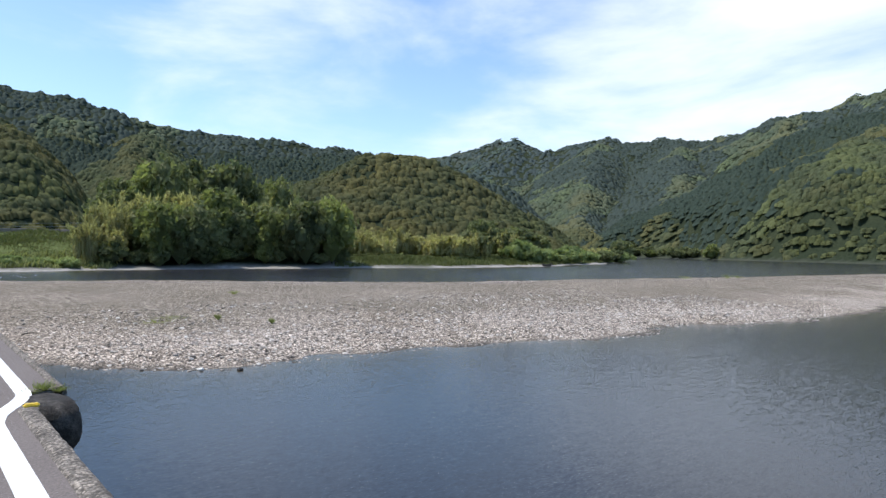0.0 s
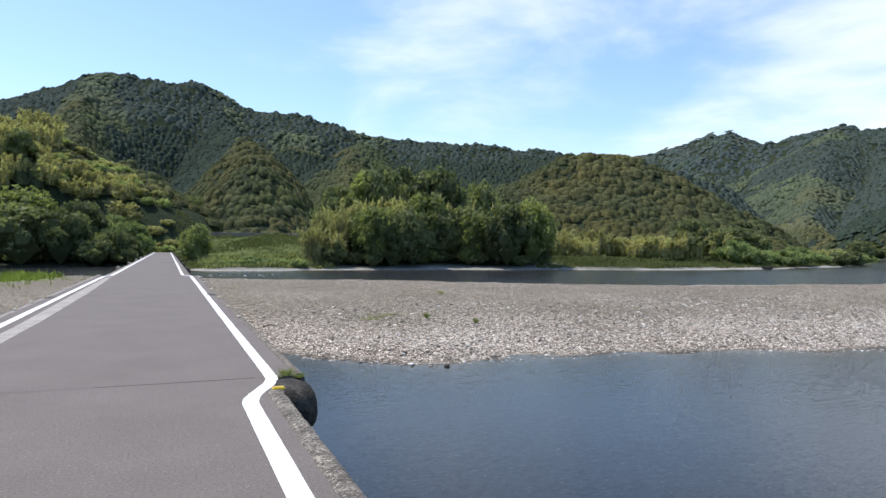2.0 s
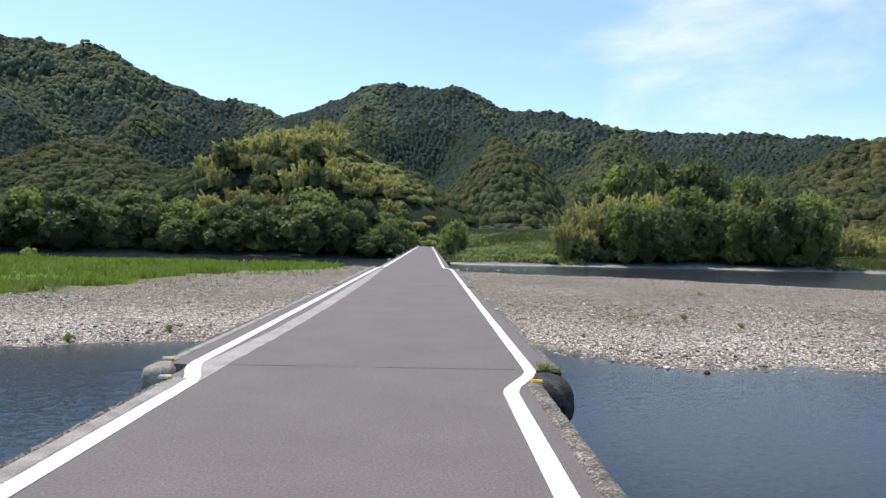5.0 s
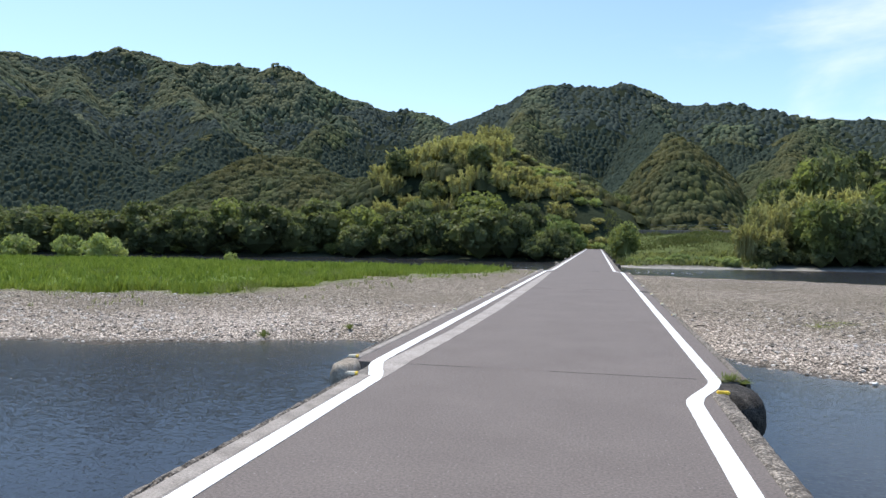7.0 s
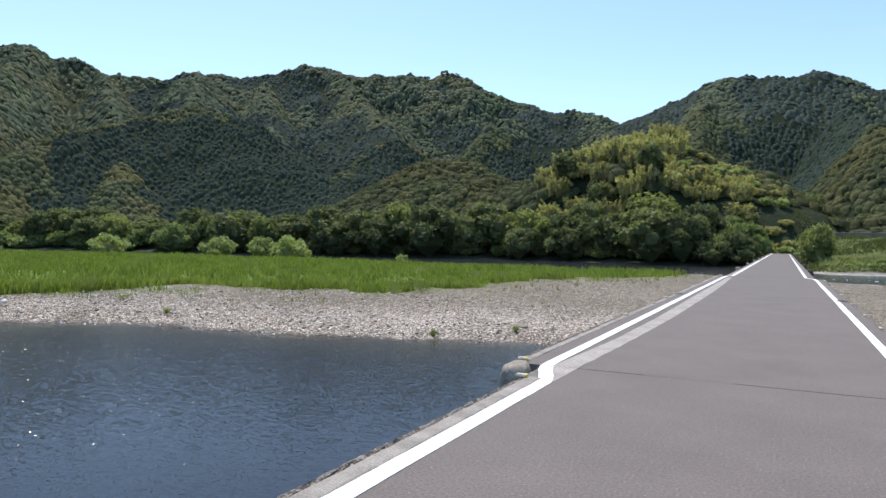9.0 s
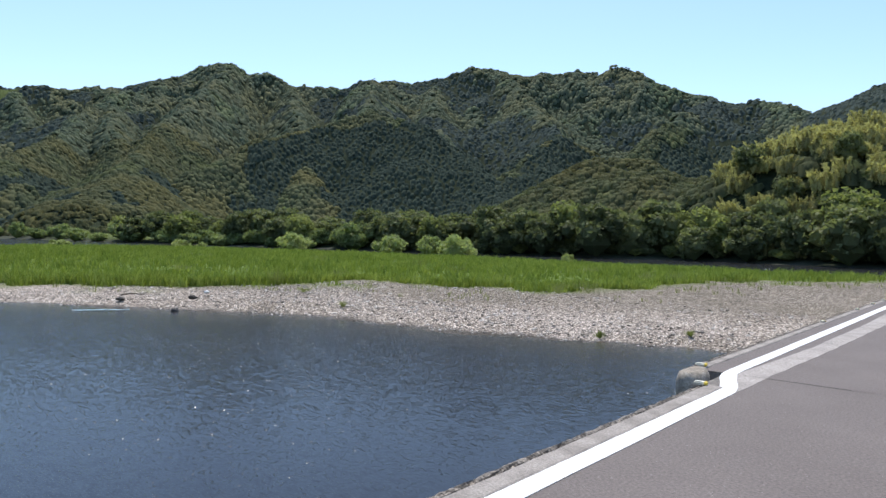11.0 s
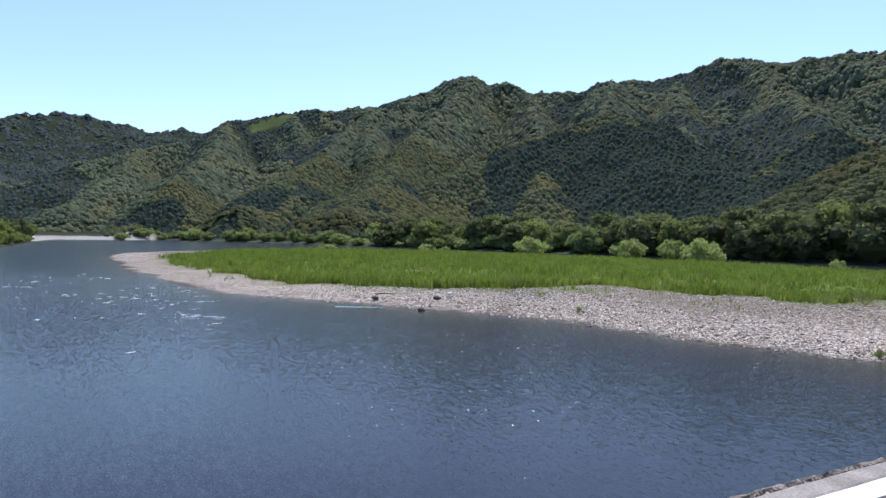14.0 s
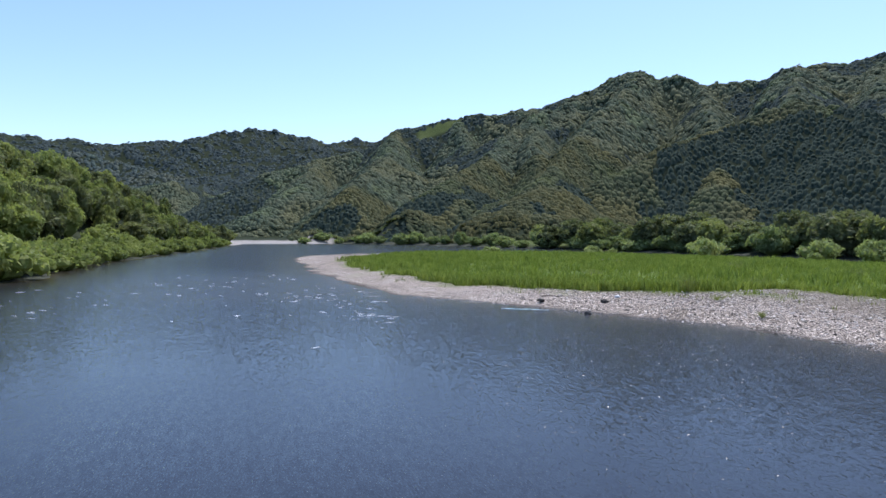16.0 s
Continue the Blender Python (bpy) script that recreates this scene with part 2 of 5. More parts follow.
GRASS = foliage("tall_green_grass", (0.075, 0.105, 0.02), (0.18, 0.235, 0.042), (0.33, 0.375, 0.095), 0.25, 0.6, 0.22)
BANK_GRASS = foliage("rank_bank_grass", (0.052, 0.074, 0.024), (0.088, 0.11, 0.04), (0.15, 0.16, 0.068), 0.25, 0.6, 0.12)
DRY_GRASS = foliage("weed_leaves", (0.12, 0.145, 0.05), (0.20, 0.225, 0.085), (0.31, 0.32, 0.145), 0.3, 0.6, 0.4)


def ground_material():
    """Earth, weeds and leaf litter of the banks and wooded hills."""
    m, nt, p = material("bank_earth_and_weeds")
    big, small = noise_node(nt, 0.035, 5.0, 0.6), noise_node(nt, 0.8, 5.0, 0.7)
    col = ramp(nt, big.outputs["Fac"], ((0.3, (0.022, 0.032, 0.021)), (0.5, (0.032, 0.043, 0.027)), (0.7, (0.044, 0.054, 0.032))))
    fine = ramp(nt, small.outputs["Fac"], ((0.25, (0.45, 0.5, 0.4)), (0.75, (1.4, 1.3, 1.2))))
    att = nt.nodes.new("ShaderNodeAttribute")
    att.attribute_name = "shore"
    pebble = ramp(nt, small.outputs["Fac"], ((0.3, (0.2, 0.19, 0.17)), (0.7, (0.42, 0.40, 0.37))))
    att2 = nt.nodes.new("ShaderNodeAttribute")
    att2.attribute_name = "meadow"
    mead = ramp(nt, small.outputs["Fac"], ((0.25, (0.065, 0.09, 0.028)), (0.75, (0.135, 0.16, 0.058))))
    c1 = mixc(nt, 0.9, col, fine, "MULTIPLY")
    c2 = mixc(nt, att2.outputs["Fac"], c1, mead)
    nt.links.new(mixc(nt, att.outputs["Fac"], c2, pebble), p.inputs["Base Color"])
    p.inputs["Roughness"].default_value = 0.95
    p.inputs["Specular IOR Level"].default_value = 0.05
    bump(nt, p, small.outputs["Fac"], 0.8, 0.4)
    return m


def gravel_material():
    m, nt, p = material("river_gravel")
    vor = nt.nodes.new("ShaderNodeTexVoronoi")
    vor.inputs["Scale"].default_value = 14.0
    co = nt.nodes.new("ShaderNodeTexCoord")
    nt.links.new(co.outputs["Object"], vor.inputs["Vector"])
    n = noise_node(nt, 0.10, 4.0, 0.6)
    sep = nt.nodes.new("ShaderNodeSeparateColor")
    nt.links.new(vor.outputs["Color"], sep.inputs["Color"])
    tone = ramp(nt, sep.outputs["Red"], ((0.0, (0.07, 0.063, 0.056)), (0.5, (0.33, 0.298, 0.27)), (1.0, (0.80, 0.74, 0.68))))
    big = ramp(nt, n.outputs["Fac"], ((0.3, (0.70, 0.68, 0.63)), (0.7, (1.0, 0.99, 0.97))))
    c = mixc(nt, 1.0, tone, big, "MULTIPLY")
    # pebble rims darkened: the shade of the crevices, put into the colour
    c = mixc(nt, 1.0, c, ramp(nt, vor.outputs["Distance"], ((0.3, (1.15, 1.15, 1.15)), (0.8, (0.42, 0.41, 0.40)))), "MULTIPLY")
    vor2 = nt.nodes.new("ShaderNodeTexVoronoi")
    vor2.inputs["Scale"].default_value = 5.5
    nt.links.new(co.outputs["Object"], vor2.inputs["Vector"])
    sep2 = nt.nodes.new("ShaderNodeSeparateColor")
    nt.links.new(vor2.outputs["Color"], sep2.inputs["Color"])
    spot = maths(nt, "LESS_THAN", vor2.outputs["Distance"], 0.38)
    c = mixc(nt, maths(nt, "MULTIPLY", spot, maths(nt, "GREATER_THAN", sep2.outputs["Red"], 0.78)), c, (0.66, 0.61, 0.56))
    c = mixc(nt, maths(nt, "MULTIPLY", spot, maths(nt, "LESS_THAN", sep2.outputs["Red"], 0.3)), c, (0.075, 0.066, 0.058))
    fresh = nt.nodes.new("ShaderNodeAttribute")
    fresh.attribute_name = "washed"
    c = mixc(nt, 1.0, c, ramp(nt, fresh.outputs["Fac"], ((0.0, (0.78, 0.75, 0.69)), (1.0, (1.17, 1.12, 1.08)))), "MULTIPLY")
    wet = nt.nodes.new("ShaderNodeAttribute")
    wet.attribute_name = "wet"
    c = mixc(nt, wet.outputs["Fac"], c, (0.055, 0.05, 0.042))
    weed = nt.nodes.new("ShaderNodeAttribute")
    weed.attribute_name = "weed"
    c = mixc(nt, weed.outputs["Fac"], c, (0.11, 0.165, 0.024))
    nt.links.new(c, p.inputs["Base Color"])
    p.inputs["Roughness"].default_value = 0.9
    p.inputs["Specular IOR Level"].default_value = 0.12
    bump(nt, p, vor.outputs["Distance"], 1.0, 0.07).invert = True
    return m


def stone_material():
    m, nt, p = material("river_stones")
    geo = nt.nodes.new("ShaderNodeNewGeometry")
    n = noise_node(nt, 9.0, 4.0, 0.6)
    c = ramp(nt, geo.outputs["Random Per Island"], ((0.0, (0.075, 0.067, 0.06)), (0.35, (0.26, 0.236, 0.213)), (0.75, (0.48, 0.438, 0.40)), (1.0, (0.80, 0.75, 0.70))))
    f = ramp(nt, n.outputs["Fac"], ((0.3, (0.8, 0.8, 0.78)), (0.7, (1.1, 1.1, 1.1))))
    nt.links.new(mixc(nt, 1.0, c, f, "MULTIPLY"), p.inputs["Base Color"])
    p.inputs["Roughness"].default_value = 0.85
    p.inputs["Specular IOR Level"].default_value = 0.15
    return m


def water_material():
    m, nt, p = material("rippled_river_water")
    big = noise_node(nt, 0.06, 3.0, 0.5, (1.0, 0.45, 1.0))
    depth = nt.nodes.new("ShaderNodeAttribute")
    depth.attribute_name = "depth"
    c = ramp(nt, depth.outputs["Fac"], ((0.0, (0.075, 0.064, 0.045)), (0.12, (0.042, 0.039, 0.033)), (0.4, (0.023, 0.024, 0.028)), (1.0, (0.017, 0.019, 0.024))))
    nt.links.new(c, p.inputs["Base Color"])
    p.inputs["IOR"].default_value = 1.33
    p.inputs["Roughness"].default_value = 0.02
    rap = nt.nodes.new("ShaderNodeAttribute")
    rap.attribute_name = "rapid"
    base = maths(nt, "MULTIPLY", big.outputs["Fac"], 1.1)

    def vec(op, a, b):
        n = nt.nodes.new("ShaderNodeVectorMath")
        n.operation = op
        for i, v in enumerate((a, b)):
            if isinstance(v, bpy.types.NodeSocket):
                nt.links.new(v, n.inputs[i])
            else:
                n.inputs[i].default_value = v
        return n

    def scaled(v, f):
        n = nt.nodes.new("ShaderNodeVectorMath")
        n.operation = "SCALE"
        nt.links.new(v, n.inputs[0])
        nt.links.new(f, n.inputs["Scale"])
        return n.outputs["Vector"]

    # the slope of the surface: slow swell, quick ripples and rarer steep crests
    slow = vec("SUBTRACT", noise_node(nt, 4.6, 3.0, 0.6, (0.55, 1.5, 1.0)).outputs["Color"], (0.5, 0.5, 0.5)).outputs["Vector"]
    quick = vec("SUBTRACT", noise_node(nt, 15.0, 2.0, 0.6, (0.6, 1.6, 1.0)).outputs["Color"], (0.5, 0.5, 0.5)).outputs["Vector"]
    steep = maths(nt, "ADD", maths(nt, "MULTIPLY", vec("DOT_PRODUCT", quick, quick).outputs["Value"], 26.0), 0.25)
    bright = maths(nt, "GREATER_THAN", vec("DOT_PRODUCT", quick, quick).outputs["Value"], 0.072)
    nt.links.new(maths(nt, "SUBTRACT", 0.17, maths(nt, "MULTIPLY", bright, 0.05)), p.inputs["Roughness"])
    steep = maths(nt, "ADD", steep, maths(nt, "MULTIPLY", bright, 5.5))
    slow = scaled(slow, maths(nt, "MULTIPLY", maths(nt, "ADD", base, maths(nt, "MULTIPLY", rap.outputs["Fac"], 2.0)), 0.44))
    quick = scaled(quick, maths(nt, "MULTIPLY", steep, maths(nt, "ADD", base, maths(nt, "MULTIPLY", rap.outputs["Fac"], 1.6))))
    # added glints: a few small facets tilted steeply to throw sun at the bridge
    glint_zone = nt.nodes.new("ShaderNodeAttribute")
    glint_zone.attribute_name = "glint_zone"
    co = nt.nodes.new("ShaderNodeTexCoord")
    cell = nd(nt, "ShaderNodeTexVoronoi", Scale=18.0)
    nt.links.new(co.outputs["Object"], cell.inputs["Vector"])
    sep = nt.nodes.new("ShaderNodeSeparateColor")
    nt.links.new(cell.outputs["Color"], sep.inputs["Color"])
    facet = maths(nt, "MULTIPLY", maths(nt, "LESS_THAN", sep.outputs["Red"], maths(nt, "MULTIPLY", glint_zone.outputs["Fac"], 0.11)),
                  maths(nt, "LESS_THAN", cell.outputs["Distance"], 0.32))
    steepness = maths(nt, "ADD", maths(nt, "MULTIPLY", sep.outputs["Green"], 0.5), 0.75)
    aside = maths(nt, "MULTIPLY", maths(nt, "SUBTRACT", sep.outputs["Blue"], 0.5), 1.1)
    way = nt.nodes.new("ShaderNodeCombineXYZ")
    nt.links.new(maths(nt, "ADD", maths(nt, "MULTIPLY", steepness, 0.68), aside), way.inputs["X"])
    nt.links.new(maths(nt, "SUBTRACT", aside, maths(nt, "MULTIPLY", steepness, 0.70)), way.inputs["Y"])
    lean = nt.nodes.new("ShaderNodeVectorMath")
    lean.operation = "SCALE"
    nt.links.new(way.outputs["Vector"], lean.inputs[0])
    nt.links.new(facet, lean.inputs["Scale"])
    slope = vec("MULTIPLY", vec("ADD", vec("ADD", slow, quick).outputs["Vector"], lean.outputs["Vector"]).outputs["Vector"], (0.5, 0.5, 0.0)).outputs["Vector"]
    nt.links.new(vec("NORMALIZE", vec("ADD", slope, (0.0, 0.0, 1.0)).outputs["Vector"], (0, 0, 0)).outputs["Vector"], p.inputs["Normal"])
    return m


GROUND, GRAVEL, STONES, WATER_MAT = ground_material(), gravel_material(), stone_material(), water_material()

# ---- helpers for meshes ----
rng = np.random.default_rng(7)


def mesh_of(name, verts, faces, mat, attrs=None, smooth=False):
    """A mesh from arrays: verts (n, 3), faces (m, 3) or (m, 4); attrs: float values per vertex."""
    me = bpy.data.meshes.new(name)
    verts, faces = np.asarray(verts, np.float32), np.asarray(faces, np.int32)
    k = faces.shape[1]
    me.vertices.add(len(verts))
    me.vertices.foreach_set("co", verts.ravel())
    me.loops.add(faces.size)
    me.loops.foreach_set("vertex_index", faces.ravel())
    me.polygons.add(len(faces))
    me.polygons.foreach_set("loop_start", np.arange(0, faces.size, k, dtype=np.int32))
    me.polygons.foreach_set("use_smooth", np.full(len(faces), smooth, bool))
    for key, val in (attrs or {}).items():
        a = me.attributes.new(key, "FLOAT", "POINT")
        a.data.foreach_set("value", np.asarray(val, np.float32))
    me.update(calc_edges=True)
    me.materials.append(mat)
    return me


def empty(name, place=(0, 0, 0)):
    ob = new(name)
    ob.location = place
    return ob


def part(name, bm, mat, parent, label=""):
    """Links a bmesh (or a ready mesh) as one mesh object under a thing or part."""
    if isinstance(bm, bpy.types.Mesh):
        me = bm
    else:
        me = bpy.data.meshes.new(name)
        bm.to_mesh(me)
        bm.free()
        me.materials.append(mat)
    ob = new(name, me)
    ob.parent = parent
    return tagged(ob, label)


TABLE = np.random.default_rng(3).random((256, 256)) * 2 - 1


def vnoise(x, y):
    """Smooth value noise, -1 to 1, period 256."""
    xi, yi = np.floor(x).astype(int), np.floor(y).astype(int)
    fx, fy = x - xi, y - yi
    fx, fy = fx * fx * (3 - 2 * fx), fy * fy * (3 - 2 * fy)
    a, b = TABLE[xi % 256, yi % 256], TABLE[(xi + 1) % 256, yi % 256]
    c, d = TABLE[xi % 256, (yi + 1) % 256], TABLE[(xi + 1) % 256, (yi + 1) % 256]
    return (a * (1 - fx) + b * fx) * (1 - fy) + (c * (1 - fx) + d * fx) * fy


def fbm(x, y, octaves=4):
    return sum(vnoise(x * 2 ** i + 17 * i, y * 2 ** i + 31 * i) * 0.5 ** i for i in range(octaves))


def step(a, b, v):
    t = np.clip((v - a) / (b - a), 0, 1)
    return t * t * (3 - 2 * t)


def inside(poly, x, y):
    """Signed distance to a closed outline, positive inside."""
    best = np.full(x.shape, 1e9)
    odd = np.zeros(x.shape, bool)
    for (ax, ay), (bx, by) in zip(poly, poly[1:] + poly[:1]):
        dx, dy = bx - ax, by - ay
        t = np.clip(((x - ax) * dx + (y - ay) * dy) / (dx * dx + dy * dy), 0, 1)
        best = np.minimum(best, np.hypot(x - ax - t * dx, y - ay - t * dy))
        cross = (ay > y) != (by > y)
        if by != ay:
            odd ^= cross & (x < (y - ay) * dx / dy + ax)
    return np.where(odd, best, -best)


# ---- plan: the river's outline, the gravel bar, the meadow on it, the crests of the hills ----
RIVER = [(300, 215), (235, 170), (151, 137), (108, 135), (60, 146), (8, 142), (-11, 172), (-56, 184), (-138, 166), (-252, 150),
         (-400, 120), (-520, 75), (-470, -2), (-250, -17), (-133, -25), (-88, -23), (-76, -26), (-60, -50), (-40, -75), (250, -75),
         (335, -60), (339, 110), (370, 200), (420, 300), (400, 400), (340, 300)]
BAR = [(-165, 11), (-132, 9), (-91, 9), (-58, 12.5), (-46, 20), (-34, 26), (-22, 28), (-11, 31), (4, 31.5), (8, 28), (11, 26), (15, 27), (21, 26),
       (30, 24), (40, 25), (47, 22), (69, 22), (120, 25), (190, 40), (173, 56), (108, 64), (60, 73), (34, 87), (10, 101), (-8, 112),
       (-52, 116), (-98, 116), (-150, 110), (-190, 90), (-195, 40)]
MEADOW = [(-9, 86), (-20, 68), (-24, 56), (-25, 45), (-33, 43), (-43, 39), (-49, 27), (-60, 18.5), (-78, 16.5), (-104, 15), (-122, 17), (-150, 28),
          (-175, 60), (-150, 100), (-98, 106), (-52, 108), (-22, 102)]
# a bare sandy gap in the meadow
SAND = [(-113, 57), (-106, 55.5), (-98, 57.5), (-97, 61), (-106, 62.5), (-113, 60)]
# each crest: the run of its slope per metre of height, the share of broadleaf trees on its slopes (-1: treeless bank) and on its
# crest line, and its points: bearing in degrees, distance, height
CRESTS = [
    (1.35, 0.1, 0.1, [(-12, 800, 130), (-8.5, 760, 143), (-5.5, 740, 156), (-2.5, 740, 161), (2.5, 740, 155), (6.5, 730, 137), (10.3, 720, 128),
           (13.5, 710, 119), (16, 700, 106), (20, 700, 105), (24, 690, 100), (28, 680, 96), (32, 670, 88), (38, 680, 84), (44, 700, 60)]),
    (1.25, 0.4, 0.8, [(-12, 800, 130), (-16.5, 840, 152), (-19, 860, 162), (-22, 880, 182), (-25, 890, 203), (-28.3, 900, 217), (-31, 900, 203), (-33.6, 900, 211),
           (-36, 900, 217), (-38.7, 900, 214), (-42, 900, 199), (-44, 900, 196), (-46.7, 900, 198), (-49.1, 920, 190), (-52.8, 920, 194), (-55.9, 925, 200),
           (-57.7, 930, 212), (-60.9, 940, 204), (-62.7, 945, 190), (-66.5, 950, 178), (-71.2, 955, 166), (-75, 960, 156), (-77.8, 965, 147),
           (-79.6, 960, 120), (-84.2, 950, 99), (-89.5, 940, 73), (-92.8, 930, 45), (-95, 920, 14)]),
    (2.0, 0.05, 0.05, [(-76, 1520, 200), (-80, 1500, 205), (-82.4, 1500, 201), (-84.2, 1500, 198), (-86, 1500, 208), (-87.8, 1500, 215), (-90.3, 1500, 217), (-93.6, 1500, 202),
           (-95.2, 1500, 187), (-97.9, 1500, 181), (-99.4, 1500, 174), (-102, 1480, 175), (-107, 1450, 172), (-120, 1400, 200)]),
    (1.9, 0.55, 0.8, [(-104, 1250, 128), (-101, 1220, 118), (-98, 1180, 100), (-95, 1120, 86), (-92.5, 1060, 52)]),
    (2.1, 0.22, 0.4, [(36, 1250, 150), (38.7, 1250, 161), (42, 1230, 178), (44.8, 1200, 187), (47.2, 1170, 158), (49.2, 1150, 164), (52, 1120, 172), (55, 1080, 157), (58, 1040, 155),
           (60, 1010, 144), (62, 960, 145), (65.6, 920, 160), (68, 900, 157), (72, 860, 168), (80, 800, 185), (95, 800, 160)]),
    (1.6, 0.5, 0.9, [(52, 1120, 172), (49, 1060, 126), (45.3, 950, 70), (43, 880, 36)]),
    (1.7, 0.35, 0.6, [(44.8, 1200, 187), (43.2, 1100, 120), (41, 1000, 70)]),
    (1.5, 0.95, 0.95, [(26.5, 335, 22), (28.8, 330, 29), (31.1, 330, 35), (32.9, 330, 40), (34.8, 330, 41), (37.7, 330, 38), (39.6, 327, 33), (42, 322, 25), (44.4, 318, 15), (46.5, 315, 6)]),
    (0.52, 0.97, 0.97, [(6.7, 325, 14), (6.5, 350, 36), (6.4, 385, 52), (6.2, 420, 57)]),
    (0.8, 0.25, 0.25, [(6.2, 430, 52), (5.5, 520, 74), (4, 640, 108)]),
    (1.1, 0.95, 0.95, [(-19, 245, 4), (-17.3, 245, 8), (-15, 245, 20), (-12.6, 243, 28), (-9.7, 240, 32), (-8.3, 238, 28), (-6.9, 235, 20), (-5.4, 231, 12), (-4, 227, 8), (-2.4, 222, 5), (-1.2, 218, 0.5)]),
    (0.55, 0.95, 0.95, [(-6.2, 330, 24), (-4.6, 332, 32), (-3.0, 330, 34), (-1.6, 327, 30), (-0.8, 323, 19)]),
    (1.2, 0.9, 0.95, [(-66, 520, 14), (-63.5, 540, 22), (-60.8, 560, 44), (-58.1, 580, 57)]),
    (1.15, 0.08, 0.9, [(-58.1, 580, 57), (-55.4, 600, 75), (-51.6, 630, 93), (-46.9, 650, 113), (-44.5, 640, 108)]),
    (1.15, 0.08, 0.1, [(-44.5, 640, 108), (-42.2, 620, 93), (-39.8, 590, 71), (-37.4, 550, 48), (-36, 510, 26)]),
    (1.15, 0.3, 0.9, [(-46.7, 900, 198), (-46.9, 650, 113)]),
    (1.1, 0.1, 0.9, [(-36.5, 560, 35), (-34.7, 590, 56), (-32.5, 620, 80), (-30.8, 640, 88), (-29, 650, 82), (-27.3, 660, 68)]),
    (1.1, 0.4, 0.9, [(-30.8, 640, 88), (-33, 760, 140), (-36, 900, 217)]),
    (1.1, 0.2, 0.98, [(-24.9, 600, 71), (-23.3, 640, 93), (-20.6, 700, 121)]),
    (1.1, 0.06, 0.06, [(-20.6, 700, 121), (-18.7, 690, 107), (-15.9, 660, 93), (-13, 620, 60)]),
    (1.1, 0.1, 0.1, [(-20.6, 700, 121), (-19, 860, 162)]),
    (1.5, 0.95, 0.95, [(-34, 370, 12), (-32.9, 380, 21), (-30.3, 400, 35), (-27.7, 410, 44), (-24.4, 410, 43), (-22.8, 400, 34), (-19.8, 390, 30), (-16, 370, 20)]),
    (1.1, 0.75, 0.9, [(-52, 560, 45), (-52.5, 700, 105), (-53.5, 930, 194)]),
    (1.1, 0.5, 0.9, [(-40.5, 640, 75), (-41.5, 740, 125), (-41.5, 900, 198)]),
    (1.1, 0.7, 0.95, [(-66, 560, 38), (-66.5, 720, 95), (-66.5, 950, 178)]),
    (1.1, 0.6, 0.95, [(-71.5, 720, 60), (-72, 840, 110), (-73, 955, 160)]),
    (1.4, 0.3, 0.8, [(14, 520, 40), (14.5, 620, 85), (16, 700, 106)]),
    (1.4, 0.15, 0.6, [(-6.5, 560, 62), (-6, 650, 110), (-5.5, 740, 156)]),
    (1.7, 0.9, 0.9, [(-84, 520, 10), (-78.8, 500, 20), (-74.5, 520, 14)]),
    (1.2, 0.8, 0.95, [(-69, 430, 12), (-67, 470, 24), (-63.5, 640, 80), (-57.7, 930, 212)]),
    (1.2, 0.6, 0.95, [(-74, 560, 40), (-70, 680, 80), (-68, 800, 120), (-61.7, 940, 193)]),
    (1.2, 0.6, 0.95, [(-82, 640, 40), (-79, 780, 85), (-78, 965, 146)]),
    (1.2, 0.6, 0.95, [(-89, 720, 22), (-85.5, 800, 62), (-84.2, 950, 99)]),
    (1.9, 0.6, 0.8, [(76, 560, 95), (71.9, 600, 89), (69.6, 580, 70), (68.6, 570, 58), (67.5, 560, 41), (65.2, 540, 34), (63.3, 520, 20), (60.1, 490, 7), (58, 470, 2)]),
    (1.8, 0.62, 0.85, [(73, 470, 52), (70, 455, 36), (67.5, 440, 20), (65, 430, 6)]),
    (2.0, 0.25, 0.5, [(59, 560, 12), (58, 760, 80), (58, 1040, 155)]),
    (2.0, 0.3, 0.6, [(50, 640, 12), (51, 850, 90), (52, 1120, 172)]),
    (2.0, 0.2, 0.4, [(66, 620, 30), (66, 760, 95), (65.6, 920, 160)]),
    (3.0, 0.9, 0.9, [(-120, 120, 11), (-112, 135, 11), (-107, 150, 10.5), (-103.6, 180, 11), (-100, 220, 11), (-97.2, 260, 11), (-94.3, 330, 9), (-92.2, 420, 3)]),
    (3.0, -1, -1, [(-5, 205, 3.0), (0.5, 200, 4.2), (6, 196, 4.6), (12, 190, 4.4), (18, 190, 2)]),
]


def polar(bearing, dist):
    return dist * math.sin(radians(bearing)), dist * math.cos(radians(bearing))


def hills(x, y):
    """Height of the hills over the valley floor."""
    return hills_and_woods(x, y)[0]


